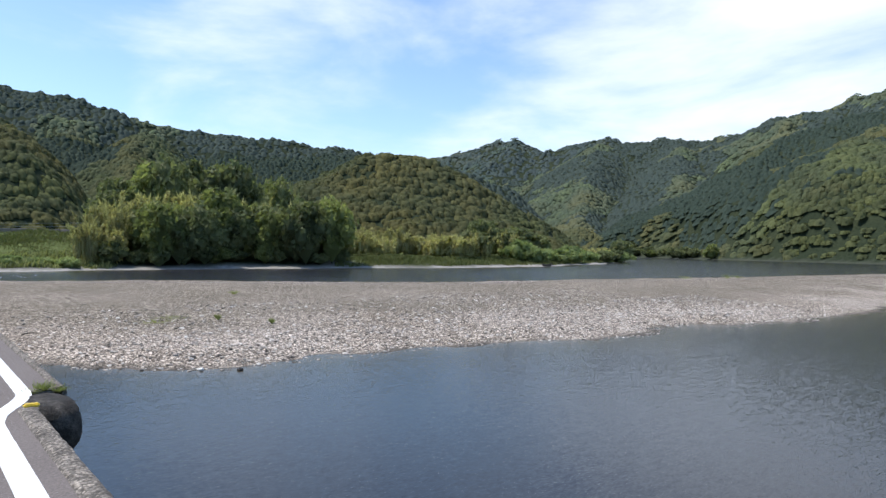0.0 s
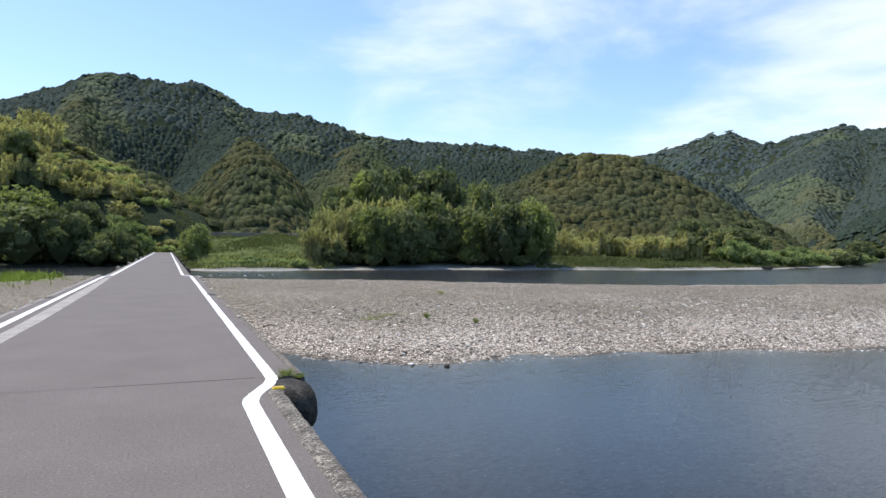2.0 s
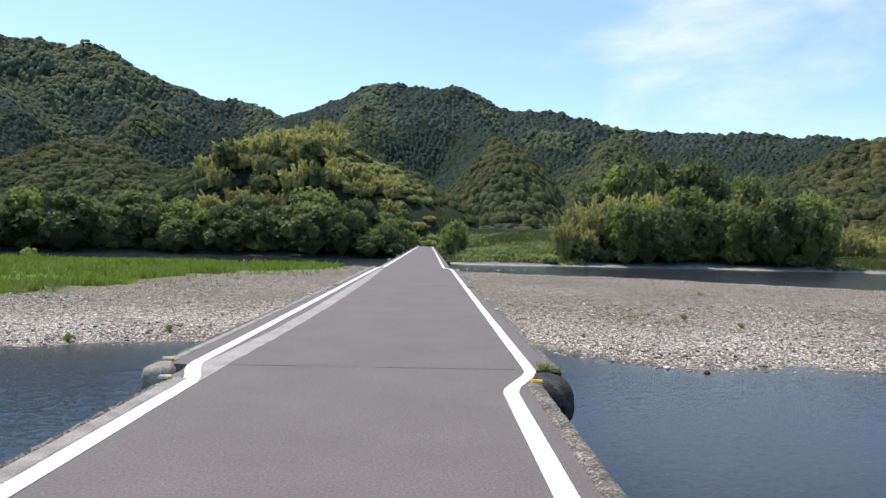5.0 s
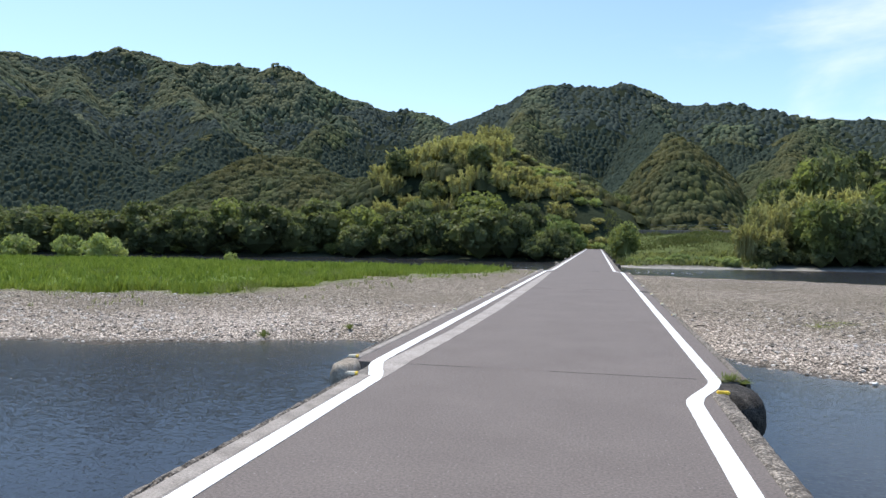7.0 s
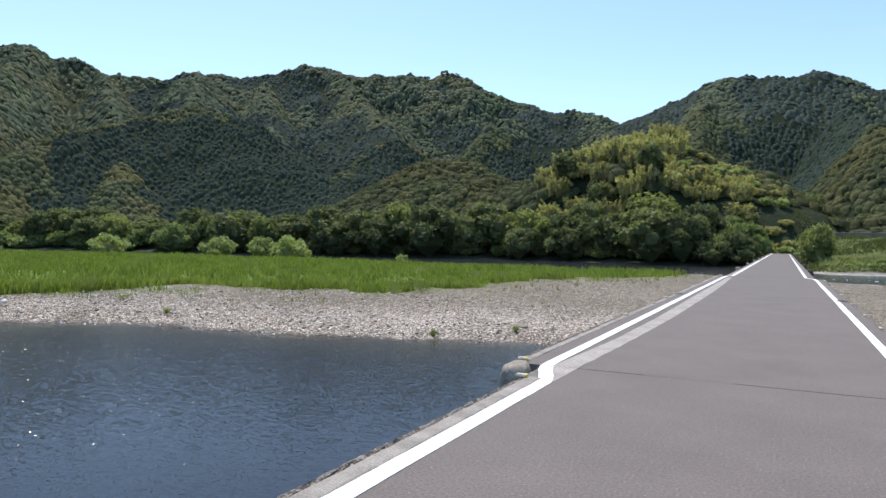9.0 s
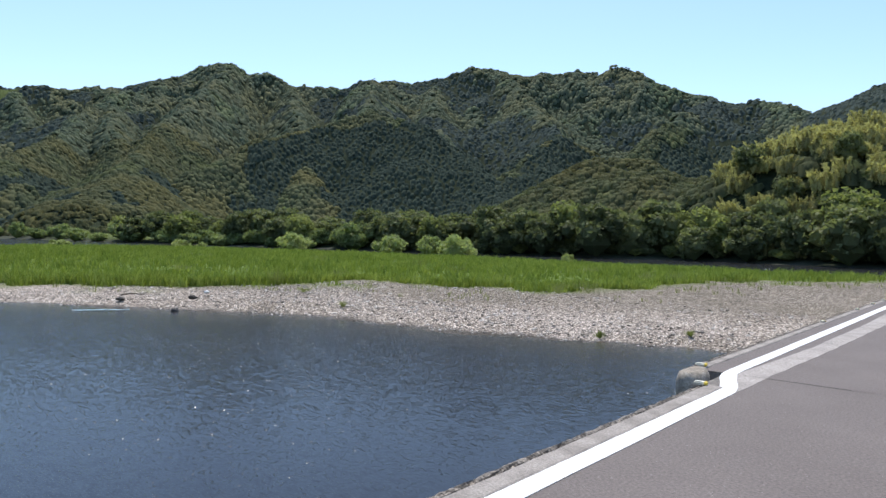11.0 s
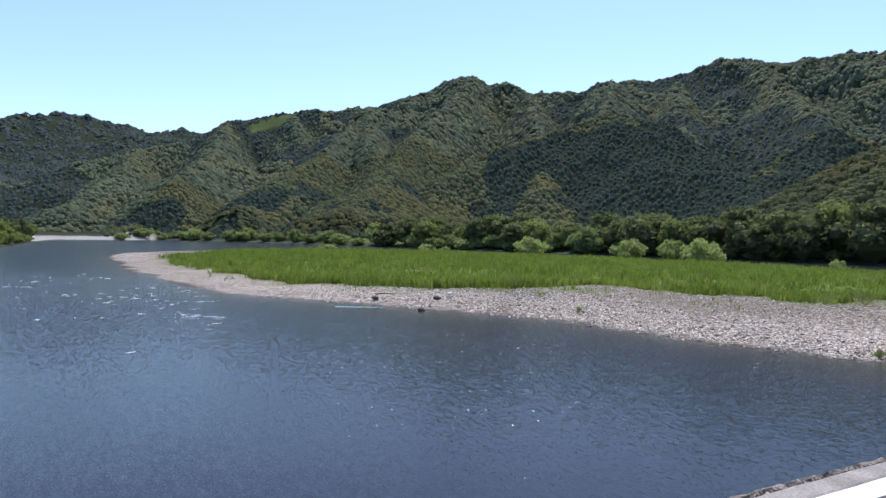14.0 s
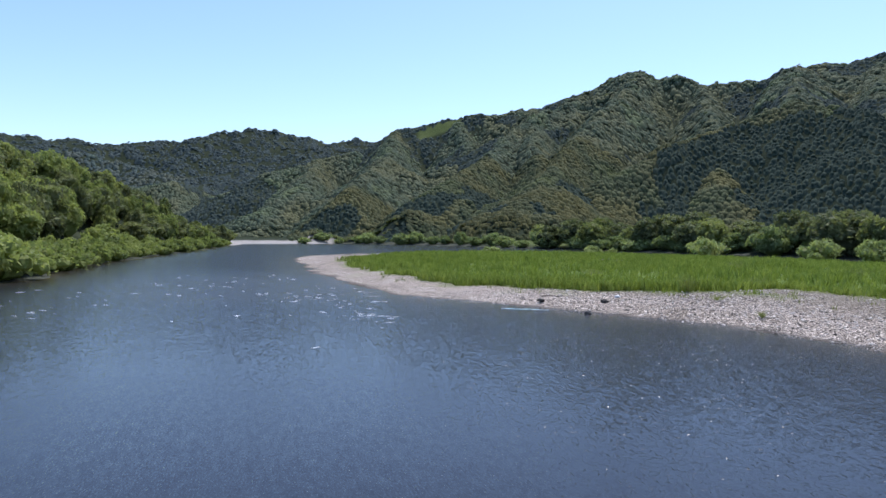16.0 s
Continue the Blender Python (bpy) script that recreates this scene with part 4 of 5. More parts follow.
def crown(kind, seed, n_lobes, n_leaves, leaf, tall):
    """A crown within about 1 m radius and 1 m height, base at z 0: dark cores under a skin of sprigs. Gives its vertices, faces
    and a tone for each vertex, one to a bough."""
    r = np.random.default_rng(seed)
    pieces, tones = [], []
    squash = np.array([1, 1, 1 / tall])

    def add(v, f, tone):
        pieces.append((v, f))
        tones.append(np.full(len(v), tone))

    if kind == "bamboo":
        # culms that rise together and arch outwards, feathered along their upper two thirds
        for i in range(n_lobes):
            a, q = r.uniform(0, 2 * math.pi), 0.62 * math.sqrt(r.random())
            foot = np.array([q * math.cos(a), q * math.sin(a), 0.0])
            lean = np.array([math.cos(a), math.sin(a), 0.0]) * r.uniform(0.08, 0.55) + np.array([r.normal(0, 0.06), r.normal(0, 0.06), 0])
            top = r.uniform(0.62, 1.02) * (1.05 - 0.35 * q)
            n = n_leaves // n_lobes
            t = r.uniform(0.12, 1.0, n) ** 0.75
            line = foot + lean * (t ** 2.2)[:, None] + np.array([0, 0, 1.0]) * (top * (t - 0.13 * t ** 5))[:, None]
            width = 0.2 * (1.1 - 0.8 * t ** 2)
            d = unit_vectors(n, r)
            c = line + d * (width * np.sqrt(r.random(n)))[:, None] * np.array([1, 1, 0.6])
            along = d * np.array([0.5, 0.5, 0.3]) + lean * 0.8 + np.array([0, 0, -0.35]) + (t > 0.75)[:, None] * np.array([0, 0, 0.55])
            along /= np.linalg.norm(along, axis=1, keepdims=True)
            v, f = sprigs(c, along, leaf, r, 0.42)
            add(np.repeat(c, 3, 0) + (v - np.repeat(c, 3, 0)) * np.array([1, 1, 1.6 / tall]), f, r.random())
            # culm core, its low tone painting the shade inside the clump
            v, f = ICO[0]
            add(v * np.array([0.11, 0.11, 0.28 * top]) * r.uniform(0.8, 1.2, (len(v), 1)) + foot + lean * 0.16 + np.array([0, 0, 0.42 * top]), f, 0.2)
        v, f = join(pieces)
        return v, f, np.concatenate(tones)
    lobes = []
    for i in range(n_lobes):
        # boughs spread over an egg, closest together on its upper side
        up = 1 - 2 * (i + 0.5) / n_lobes * (0.78 if kind == "round" else 0.62)
        a = 2.39996 * i + r.uniform(-0.5, 0.5)
        flat = math.sqrt(max(0.0, 1 - up * up))
        if kind == "round":
            k = r.uniform(0.42, 0.80)
            w = r.uniform(0.15, 0.36)
            lobes.append((k * flat * math.cos(a), k * flat * math.sin(a), 0.52 + 0.36 * up * r.uniform(0.85, 1.1), w, w * r.uniform(0.42, 0.75)))
        else:
            k = r.uniform(0.45, 0.85)
            w = r.uniform(0.16, 0.34)
            lobes.append((k * flat * math.cos(a), k * flat * math.sin(a), 0.34 + 0.42 * up * r.uniform(0.75, 1.1), w, w * r.uniform(0.65, 0.95)))
    # middle core toned low: the crown's inner shade in its leaf colour
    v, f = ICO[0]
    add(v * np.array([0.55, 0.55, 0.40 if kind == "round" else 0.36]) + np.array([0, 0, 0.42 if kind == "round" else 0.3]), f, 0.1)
    for x, y, z, w, h in lobes:
        tone = r.random()
        v, f = ICO[0]
        add(v * np.array([w, w, h]) * 0.74 * r.uniform(0.85, 1.12, (len(v), 1)) + np.array([x, y, z]), f, tone)
        n = n_leaves // n_lobes
        d = unit_vectors(n, r)
        d[:, 2] = np.where(r.random(n) < 0.75, np.abs(d[:, 2]), d[:, 2])
        c = d * np.array([w, w, h]) * r.uniform(0.7, 1.0, (n, 1)) ** 0.5 * r.choice([1.0, 1.0, 1.25], (n, 1)) + np.array([x, y, z])
        along = np.cross(d, unit_vectors(n, r)) + d * 0.45 + np.array([0, 0, -0.15])
        along /= np.linalg.norm(along, axis=1, keepdims=True)
        v, f = sprigs(c, along, leaf, r, 0.75)
        add(np.repeat(c, 3, 0) + (v - np.repeat(c, 3, 0)) * squash, f, tone)
    v, f = join(pieces)
    return v, f, np.concatenate(tones)


def trunk(seed, height, girth, limbs):
    """A tapered trunk with rising limbs."""
    r = random.Random(seed)
    bm = bmesh.new()

    def tube(a, b, ra, rb, n=6, bows=3):
        a, b = Vector(a), Vector(b)
        side = Vector((r.uniform(-1, 1), r.uniform(-1, 1), 0)) * (b - a).length * 0.06
        rings = []
        for i in range(bows + 1):
            t = i / bows
            c = a.lerp(b, t) + side * math.sin(t * math.pi)
            q = ra + (rb - ra) * t
            rings.append([bm.verts.new((c.x + q * math.cos(2 * math.pi * k / n), c.y + q * math.sin(2 * math.pi * k / n), c.z)) for k in range(n)])
        for p, o in zip(rings, rings[1:]):
            for k in range(n):
                bm.faces.new((p[k], p[(k + 1) % n], o[(k + 1) % n], o[k]))

    tube((0, 0, -0.06), (r.uniform(-.05, .05), r.uniform(-.05, .05), height), girth, girth * 0.45)
    for i in range(limbs):
        a = 2 * math.pi * i / limbs + r.uniform(-0.4, 0.4)
        z = height * r.uniform(0.5, 0.95)
        tube((0, 0, z), (0.45 * math.cos(a), 0.45 * math.sin(a), z + r.uniform(0.15, 0.35)), girth * 0.4, girth * 0.12, 5, 2)
    for f in bm.faces:
        f.smooth = True
    return bm


def tree_kind(name, kind, seed, lobes, n_leaves, leaf, mat, stem, girth, label, group, category="tree", tall=1.0):
    """One tree of unit size at the origin, to be copied about and scaled."""
    ob = tagged(empty(name), label, category, group)
    v, f, tone = crown(kind, seed, lobes, n_leaves, leaf, tall)
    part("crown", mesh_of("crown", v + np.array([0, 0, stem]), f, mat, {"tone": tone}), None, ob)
    part("trunk", trunk(seed, stem + 0.25, girth, 4), TRUNK, ob)
    return ob


def ground_at(x, y):
    z, _ = land(np.array([float(x)]), np.array([float(y)]))
    return float(z[0])


def plant(ob, spots):
    """Sets copies of a unit tree at (x, y, radius, height); the first spot takes the original."""
    for i, (x, y, rad, hgt, z) in enumerate(spots):
        turn = random.uniform(0, 360)
        m = pose(x, y, z - 0.15, random.uniform(-3, 3), random.uniform(-3, 3), turn)
        tgt = ob if i == 0 else copy_thing(ob, m)
        tgt.matrix_basis = m
        tgt.scale = (rad, rad * random.uniform(0.85, 1.15), hgt)


def row_of(b0, b1, dist, n, rad, hgt, spread=6.0, seed=0):
    """Spots along a bank between two bearings; dist gives the distance at a bearing."""
    r = random.Random(seed)
    out = []
    for i in range(n):
        b = b0 + (b1 - b0) * (i + r.uniform(0.1, 0.9)) / n
        d = dist(b) + r.uniform(-0.5, 1) * spread
        x, y = polar(b, d)
        s = r.uniform(0.8, 1.2)
        out.append((x, y, r.uniform(*rad) * s, r.uniform(*hgt) * s, ground_at(x, y)))
    return out


def shore(b, extra):
    """Distance from the origin to the far water's edge at a bearing, plus extra."""
    d = np.arange(60, 900, 1.0)
    x, y = d * math.sin(radians(b)), d * math.cos(radians(b))
    s = -inside(RIVER, x, y)
    k = np.nonzero(s > 0)[0]
    return float(d[k[0]] if len(k) else 600) + extra


def spread_spots(bins, spots):
    """Deals spots out to the given tree kinds at random."""
    r = random.Random(len(spots))
    out = [[] for _ in bins]
    for s in spots:
        out[r.randrange(len(bins))].append(s)
    for ob, group in zip(bins, out):
        plant(ob, group)


ROUND = [tree_kind("broadleaf_tree", "round", 11 + i, 26, 1500, 0.12, LEAF_SUNNY if i == 3 else LEAF_TREE, 0.0, 0.03, "dense dark green broadleaf tree on the river bank", "bank trees", "tree", 1.7) for i in range(4)]
WILLOW = [tree_kind("willow", "low", 31 + i, 16, 960, 0.115, LEAF_WILLOW, 0.0, 0.03, "rounded pale green willow on the river bank", "bank willows", "willow") for i in range(3)]
BAMBOO = [tree_kind("bamboo_clump", "bamboo", 51 + i, 30, 1560, 0.15, LEAF_BAMBOO, 0.0, 0.02, "feathery yellow-green bamboo clump", "bamboo groves", "bamboo", 2.4) for i in range(4)]
H_ROUND = [tree_kind("slope_tree", "round", 71 + i, 20, 1300, 0.12, (LEAF_SLOPE, LEAF_TREE, LEAF_SUNNY)[i], 0.0, 0.03, "leafy green tree on the wooded slope", "slope trees", "tree", 1.6) for i in range(3)]
H_WILLOW = [tree_kind("riverside_shrub", "low", 81 + i, 14, 700, 0.125, LEAF_SLOPE, 0.0, 0.03, "light green shrub at the water's edge", "riverside shrubs", "shrub") for i in range(2)]
SCRUB = [tree_kind("scrub_bush", "low", 91 + i, 12, 600, 0.14, LEAF_BAMBOO if i else LEAF_PALE, 0.0, 0.03, "low yellow-green scrub on the hillside", "hillside scrub", "bush") for i in range(2)]


def on_slope(b0, b1, d0, d1, n, rad, hgt, seed, keep_off=3.0):
    """Spots strewn evenly over a piece of hillside between two bearings and two distances."""
    r = random.Random(seed)
    out = []
    for _ in range(40 * n):
        b, d = r.uniform(b0, b1), r.uniform(d0, d1)
        x, y = polar(b, d)
        if len(out) < n and all(math.hypot(x - o[0], y - o[1]) > keep_off for o in out):
            s = r.uniform(0.8, 1.15)
            out.append((x, y, r.uniform(*rad) * s, r.uniform(*hgt) * s, ground_at(x, y)))
    return out


spots = row_of(-47, -5.5, lambda b: shore(b, 5), 41, (6, 9), (10.5, 14.5), 9, 1)
spots += row_of(14.5, 30.2, lambda b: shore(b, 7), 20, (5, 7), (11, 14.5), 5, 2)
spots += row_of(19, 26, lambda b: shore(b, 34), 6, (7, 9), (21, 24), 6, 21)
spots += row_of(12, 19, lambda b: shore(b, 30), 6, (5, 7), (15, 19), 6, 22)
spots += row_of(-66, -47, lambda b: shore(b, 9), 20, (6, 8), (9, 13), 10, 3)
spots += [(*polar(b, d), r, h, ground_at(*polar(b, d))) for b, d, r, h in ((-9.9, 213, 5, 9.5), (-16.6, 222, 5, 10), (-13.8, 210, 4.5, 8))]
spots += row_of(41, 47, lambda b: shore(b, 30), 5, (5, 7), (8, 11), 12, 15)
spots += row_of(52, 61, lambda b: shore(b, 6), 14, (4, 6), (5, 8), 9, 26)
spots += [(6.1, 165, 4.6, 9.5, -3.2)]
spots += row_of(0.5, 2.2, lambda b: 262, 2, (6, 7), (13, 15), 6, 16)
spots += row_of(-46, -2.5, lambda b: shore(b, 3), 38, (2, 4), (2, 4.5), 4, 5)
spots += row_of(12, 31, lambda b: shore(b, 5), 12, (2.5, 4), (3, 5), 3, 17)
spots += row_of(-6.5, -2.6, lambda b: shore(b, 6), 12, (3, 4.5), (5, 7.5), 10, 27)
spread_spots(ROUND, spots)
spots = row_of(-86, -47, lambda b: shore(b, 4), 30, (5, 7.5), (5, 9), 8, 4)
spots += row_of(44, 54.5, lambda b: shore(b, 12), 14, (3.5, 5), (4, 6.5), 12, 6)
spots += row_of(-6, -1.6, lambda b: 186, 8, (3.5, 5), (5, 7), 10, 28)
spots += row_of(2.5, 11, lambda b: shore(b, 7), 6, (2, 3.2), (1.2, 2.2), 4, 18)
spread_spots(WILLOW, spots)
spots = on_slope(-18.5, -7.8, 204, 246, 52, (3.4, 4.8), (7, 9.5), 7, 4.2)
spots += on_slope(-8.5, -3.0, 196, 214, 10, (3.0, 4.2), (4, 6.5), 29, 4.0)
spots += row_of(-17, -3, lambda b: shore(b, 9), 12, (3, 4.2), (5, 8), 8, 32)
spots += row_of(15.5, 25, lambda b: shore(b, 15), 18, (4.0, 5.5), (14, 18.5), 7, 8)
spots += row_of(24, 29, lambda b: shore(b, 14), 10, (3.8, 5.2), (12, 16), 6, 23)
spots += row_of(12, 16.5, lambda b: shore(b, 14), 8, (3.5, 5), (11.5, 15), 8, 24)
spots += row_of(30, 45, lambda b: shore(b, 26), 24, (4, 5.5), (7, 10.5), 12, 9)
spots += row_of(45, 54, lambda b: shore(b, 22), 9, (3.5, 5), (5, 7), 10, 19)
spots += row_of(11, 13, lambda b: shore(b, 8), 4, (3, 4), (9, 12), 5, 10)
spread_spots(BAMBOO, spots)
spread_spots(SCRUB, on_slope(-9, -2.2, 206, 240, 46, (2.0, 3.4), (1.8, 3.2), 30, 2.6) + on_slope(-4, 0.1, 180, 216, 20, (2.0, 3.2), (2.0, 3.6), 31, 3.0))
spots = []
r_ = random.Random(5)
while len(spots) < 130:
    b, t = r_.uniform(-115, -91.5), r_.random()
    d0 = shore(b, 0)
    top = np.interp(-b, [91, 92.2, 94.3, 97.2, 100, 103.6, 107, 112, 120], [460, 420, 330, 260, 220, 180, 150, 135, 120])
    d = d0 + 10 + (top + 12 - d0) * (0.3 + 0.7 * t)
    x, y = polar(b, d)
    spots.append((x, y, r_.uniform(3.0, 5.0), r_.uniform(6, 10.5), ground_at(x, y)))
spread_spots(H_ROUND, spots)
spread_spots(H_WILLOW, row_of(-113, -91.5, lambda b: shore(b, 8), 110, (2.4, 4.2), (2.4, 4.6), 18, 12))


# pale willows and weeds standing on the bar
def bar_at(x, y):
    return float(bar_height(np.array([float(x)]), np.array([float(y)]))[0][0])


BAR_WILLOW = tree_kind("bar_willow", "low", 101, 11, 900, 0.11, LEAF_PALE, 0.0, 0.02, "low pale yellow-green willow bush in the meadow", "willow bushes on the bar", "bush")
plant(BAR_WILLOW, [(x, y, r, h, bar_at(x, y)) for x, y, r, h in (
    (-139, 105, 4.6, 5.4), (-107, 107, 4.4, 5.2), (-96, 108, 4.0, 5.0), (-89, 108, 3.8, 5.4), (-178, 96, 3.2, 3.4), (-64, 110, 1.5, 2.2), (-165, 60, 3.0, 2.0), (-160, 92, 1.6, 2.0))])
def weed_tuft(x, y, z, n, spread, height, width, mat, label, seed):
    """A tuft of bent blades as one thing."""
    r = np.random.default_rng(seed)
    c = np.stack([r.normal(0, spread, n), r.normal(0, spread, n), np.full(n, -0.02)], 1)
    h = height * r.uniform(0.45, 1.1, n)
    a = r.uniform(0, 6.28, n)
    w = width * r.uniform(0.6, 1.3, n)
    out = r.uniform(0.15, 0.6, n)
    tip = c + np.stack([np.cos(a) * h * out, np.sin(a) * h * out, h], 1)
    side = np.stack([-np.sin(a) * w, np.cos(a) * w, np.zeros(n)], 1)
    mid = c * 0.45 + tip * 0.55 + np.stack([np.zeros(n), np.zeros(n), h * 0.12], 1)
    v = np.concatenate([np.array([[0, 0, -0.02]]), np.stack([mid - side, mid + side, tip], 1).reshape(-1, 3)])
    i = np.arange(n)[:, None] * 3
    f = np.concatenate([np.concatenate([np.zeros((n, 1), int), i + np.array([[1, 2]])], 1), i + np.array([[1, 3, 2]])])
    ob = new("weed_tuft", mesh_of("weed_tuft", v, f, mat))
    ob.location = (x, y, z)
    return tagged(ob, label, "weeds", "weed tufts")


for i, (x, y, spread, height) in enumerate((
        (-46, 33, 0.4, 1.7), (-33, 28.6, 0.12, 0.5), (-26, 43, 0.3, 0.9), (-16.2, 30.6, 0.12, 0.5), (-26, 58, 0.45, 1.2), (-24, 60, 0.45, 1.3), (-40, 31, 0.3, 0.6), (-12.6, 33, 0.12, 0.4),
        (14, 37, 0.08, 0.42), (16, 34.5, 0.08, 0.4), (20.5, 51, 0.25, 0.4), (98, 53, 0.5, 0.8), (102, 53.5, 0.4, 0.6), (90, 55, 0.4, 0.6), (11, 38, 0.5, 0.25), (12, 39, 0.6, 0.2),
        (-25, 45.6, 0.5, 1.2), (-27, 46, 0.6, 0.9), (-47, 40, 0.5, 1.1), (-63, 34, 0.6, 1.0), (-35, 49, 0.7, 1.0), (-55, 60, 0.8, 1.3), (-36, 66, 0.7, 1.2), (-73, 60, 0.8, 1.4), (-45, 55, 0.8, 1.2))):
    weed_tuft(x, y, bar_at(x, y), 110, spread, height * 0.85, 0.013, DRY_GRASS, "dull green weed tuft growing in the gravel", i)

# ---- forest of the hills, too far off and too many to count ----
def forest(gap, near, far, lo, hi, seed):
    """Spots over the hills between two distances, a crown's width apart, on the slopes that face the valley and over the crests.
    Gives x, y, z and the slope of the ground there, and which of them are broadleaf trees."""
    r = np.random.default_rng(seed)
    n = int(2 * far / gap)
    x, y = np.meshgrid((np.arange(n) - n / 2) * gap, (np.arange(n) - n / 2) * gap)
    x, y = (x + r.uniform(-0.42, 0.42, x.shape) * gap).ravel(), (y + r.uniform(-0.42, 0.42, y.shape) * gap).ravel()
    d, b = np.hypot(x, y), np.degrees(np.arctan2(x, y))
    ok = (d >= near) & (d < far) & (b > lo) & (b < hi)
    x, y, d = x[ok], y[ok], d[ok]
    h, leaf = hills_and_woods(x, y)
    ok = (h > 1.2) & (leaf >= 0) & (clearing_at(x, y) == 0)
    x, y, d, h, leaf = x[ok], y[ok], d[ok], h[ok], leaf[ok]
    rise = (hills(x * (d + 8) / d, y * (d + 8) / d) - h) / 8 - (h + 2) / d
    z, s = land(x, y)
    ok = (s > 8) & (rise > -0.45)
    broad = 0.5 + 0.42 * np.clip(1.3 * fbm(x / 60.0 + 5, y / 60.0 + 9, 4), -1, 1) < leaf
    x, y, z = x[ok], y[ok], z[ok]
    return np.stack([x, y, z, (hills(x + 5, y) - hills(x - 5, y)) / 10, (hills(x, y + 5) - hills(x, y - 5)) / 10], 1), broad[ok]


def scatter(name, spots, shapes, rad, hgt, mat, label, seed):
    """One joined mesh of tree tops; a crown on a slope reaches lower on its downhill side, towards the light."""
    r = np.random.default_rng(seed)
    vs, fs, tones, k = [], [], [], 0
    pick = r.integers(0, len(shapes), len(spots))
    for i, (v, f) in enumerate(shapes):
        p = spots[pick == i]
        n = len(p)
        if n == 0:
            continue
        a = r.uniform(0, 2 * math.pi, n)
        s = r.uniform(*rad, n)
        h = s * r.uniform(*hgt, n)
        c, q = np.cos(a)[:, None], np.sin(a)[:, None]
        x = (v[None, :, 0] * c - v[None, :, 1] * q) * s[:, None]
        y = (v[None, :, 0] * q + v[None, :, 1] * c) * s[:, None]
        z = v[None, :, 2] * h[:, None] + 0.85 * (x * p[:, None, 3] + y * p[:, None, 4])
        vs.append((np.stack([x, y, z + 0.5], -1) + p[:, None, :3]).reshape(-1, 3))
        fs.append((f[None] + (np.arange(n) * len(v))[:, None, None]).reshape(-1, 3) + k)
        tones.append(np.repeat(r.uniform(0, 1, n), len(v)))
        k += n * len(v)
    me = mesh_of(name, np.concatenate(vs), np.concatenate(fs), mat, {"tone": np.concatenate(tones)}, True)
    return tagged(new(name, me), label, "forest", kind="stuff")


def cone_shape(seed):
    """A cedar's top seen from afar: an uneven, bulging cone in two tiers."""
    r = np.random.default_rng(seed)
    n = 5
    a = 2 * math.pi * np.arange(n) / n
    rings = [[[r.uniform(-.08, .08), r.uniform(-.08, .08), 1.0]]]
    for q0, z0 in ((0.52, 0.5), (1.0, -0.7)):
        q = q0 * r.uniform(0.8, 1.2, n)
        b = a + r.uniform(-0.3, 0.3, n) + q0
        rings.append(np.stack([np.cos(b) * q, np.sin(b) * q, z0 + r.uniform(-0.1, 0.1, n)], 1))
    i, j = np.arange(n), (np.arange(n) + 1) % n
    f = np.concatenate([np.stack([np.zeros(n, int), i + 1, j + 1], 1), np.stack([i + 1, i + 1 + n, j + 1 + n], 1), np.stack([i + 1, j + 1 + n, j + 1], 1)])
    return np.concatenate(rings), f


def dome(r, skirt, n=6):
    """A lumpy dome of radius and height 1."""
    a = 2 * math.pi * np.arange(n) / n
    rings = [[[r.uniform(-.15, .15), r.uniform(-.15, .15), r.uniform(0.9, 1.05)]]]
    for q0, z0 in ((0.72, 0.66), (1.0, -skirt)):
        b = a + r.uniform(-0.3, 0.3, n) + q0
        q = q0 * r.uniform(0.85, 1.15, n)
        rings.append(np.stack([np.cos(b) * q, np.sin(b) * q, z0 + r.uniform(-0.12, 0.12, n)], 1))
    i, j = np.arange(n), (np.arange(n) + 1) % n
    f = np.concatenate([np.stack([np.zeros(n, int), i + 1, j + 1], 1), np.stack([i + 1, i + 1 + n, j + 1 + n], 1), np.stack([i + 1, j + 1 + n, j + 1], 1)])
    return np.concatenate(rings), f


def billow(seed, lobes, sprigs=0):
    """A broadleaf crown seen from afar: several lumpy domes grown together, with a skin of sprigs where it is nearer."""
    r = np.random.default_rng(seed)
    out = []
    for i in range(lobes):
        v, f = dome(r, 0.95)
        a, q = 2 * math.pi * i / lobes + r.uniform(-0.5, 0.5), (0.0 if lobes == 1 else r.uniform(0.35, 0.6))
        w = r.uniform(0.5, 0.72) if lobes > 1 else 1.0
        base = np.array([q * math.cos(a), q * math.sin(a), r.uniform(0.0, 0.45)])
        out.append((v * np.array([w, w, w * r.uniform(0.8, 1.1)]) + base, f))
        if sprigs:
            d = unit_vectors(sprigs, r)
            d[:, 2] = np.abs(d[:, 2])
            nn = d + unit_vectors(sprigs, r) * 0.7
            v, f = cards(d * w * r.uniform(0.92, 1.12, (sprigs, 1)) + base, nn / np.linalg.norm(nn, axis=1, keepdims=True), 0.26, r)
            out.append((v, f))
    return join(out)


BILLOWS = [billow(40 + s, 2) for s in range(14)]
LEAFY = [billow(90 + s, 3, 8) for s in range(8)]
CONES = [cone_shape(s) for s in range(14)]
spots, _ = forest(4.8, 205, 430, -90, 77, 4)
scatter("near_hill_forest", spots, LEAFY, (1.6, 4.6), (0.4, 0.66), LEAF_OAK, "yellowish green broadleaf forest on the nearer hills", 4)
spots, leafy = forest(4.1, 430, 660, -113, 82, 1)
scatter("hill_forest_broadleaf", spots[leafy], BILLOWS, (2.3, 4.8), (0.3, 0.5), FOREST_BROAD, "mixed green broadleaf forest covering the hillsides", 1)
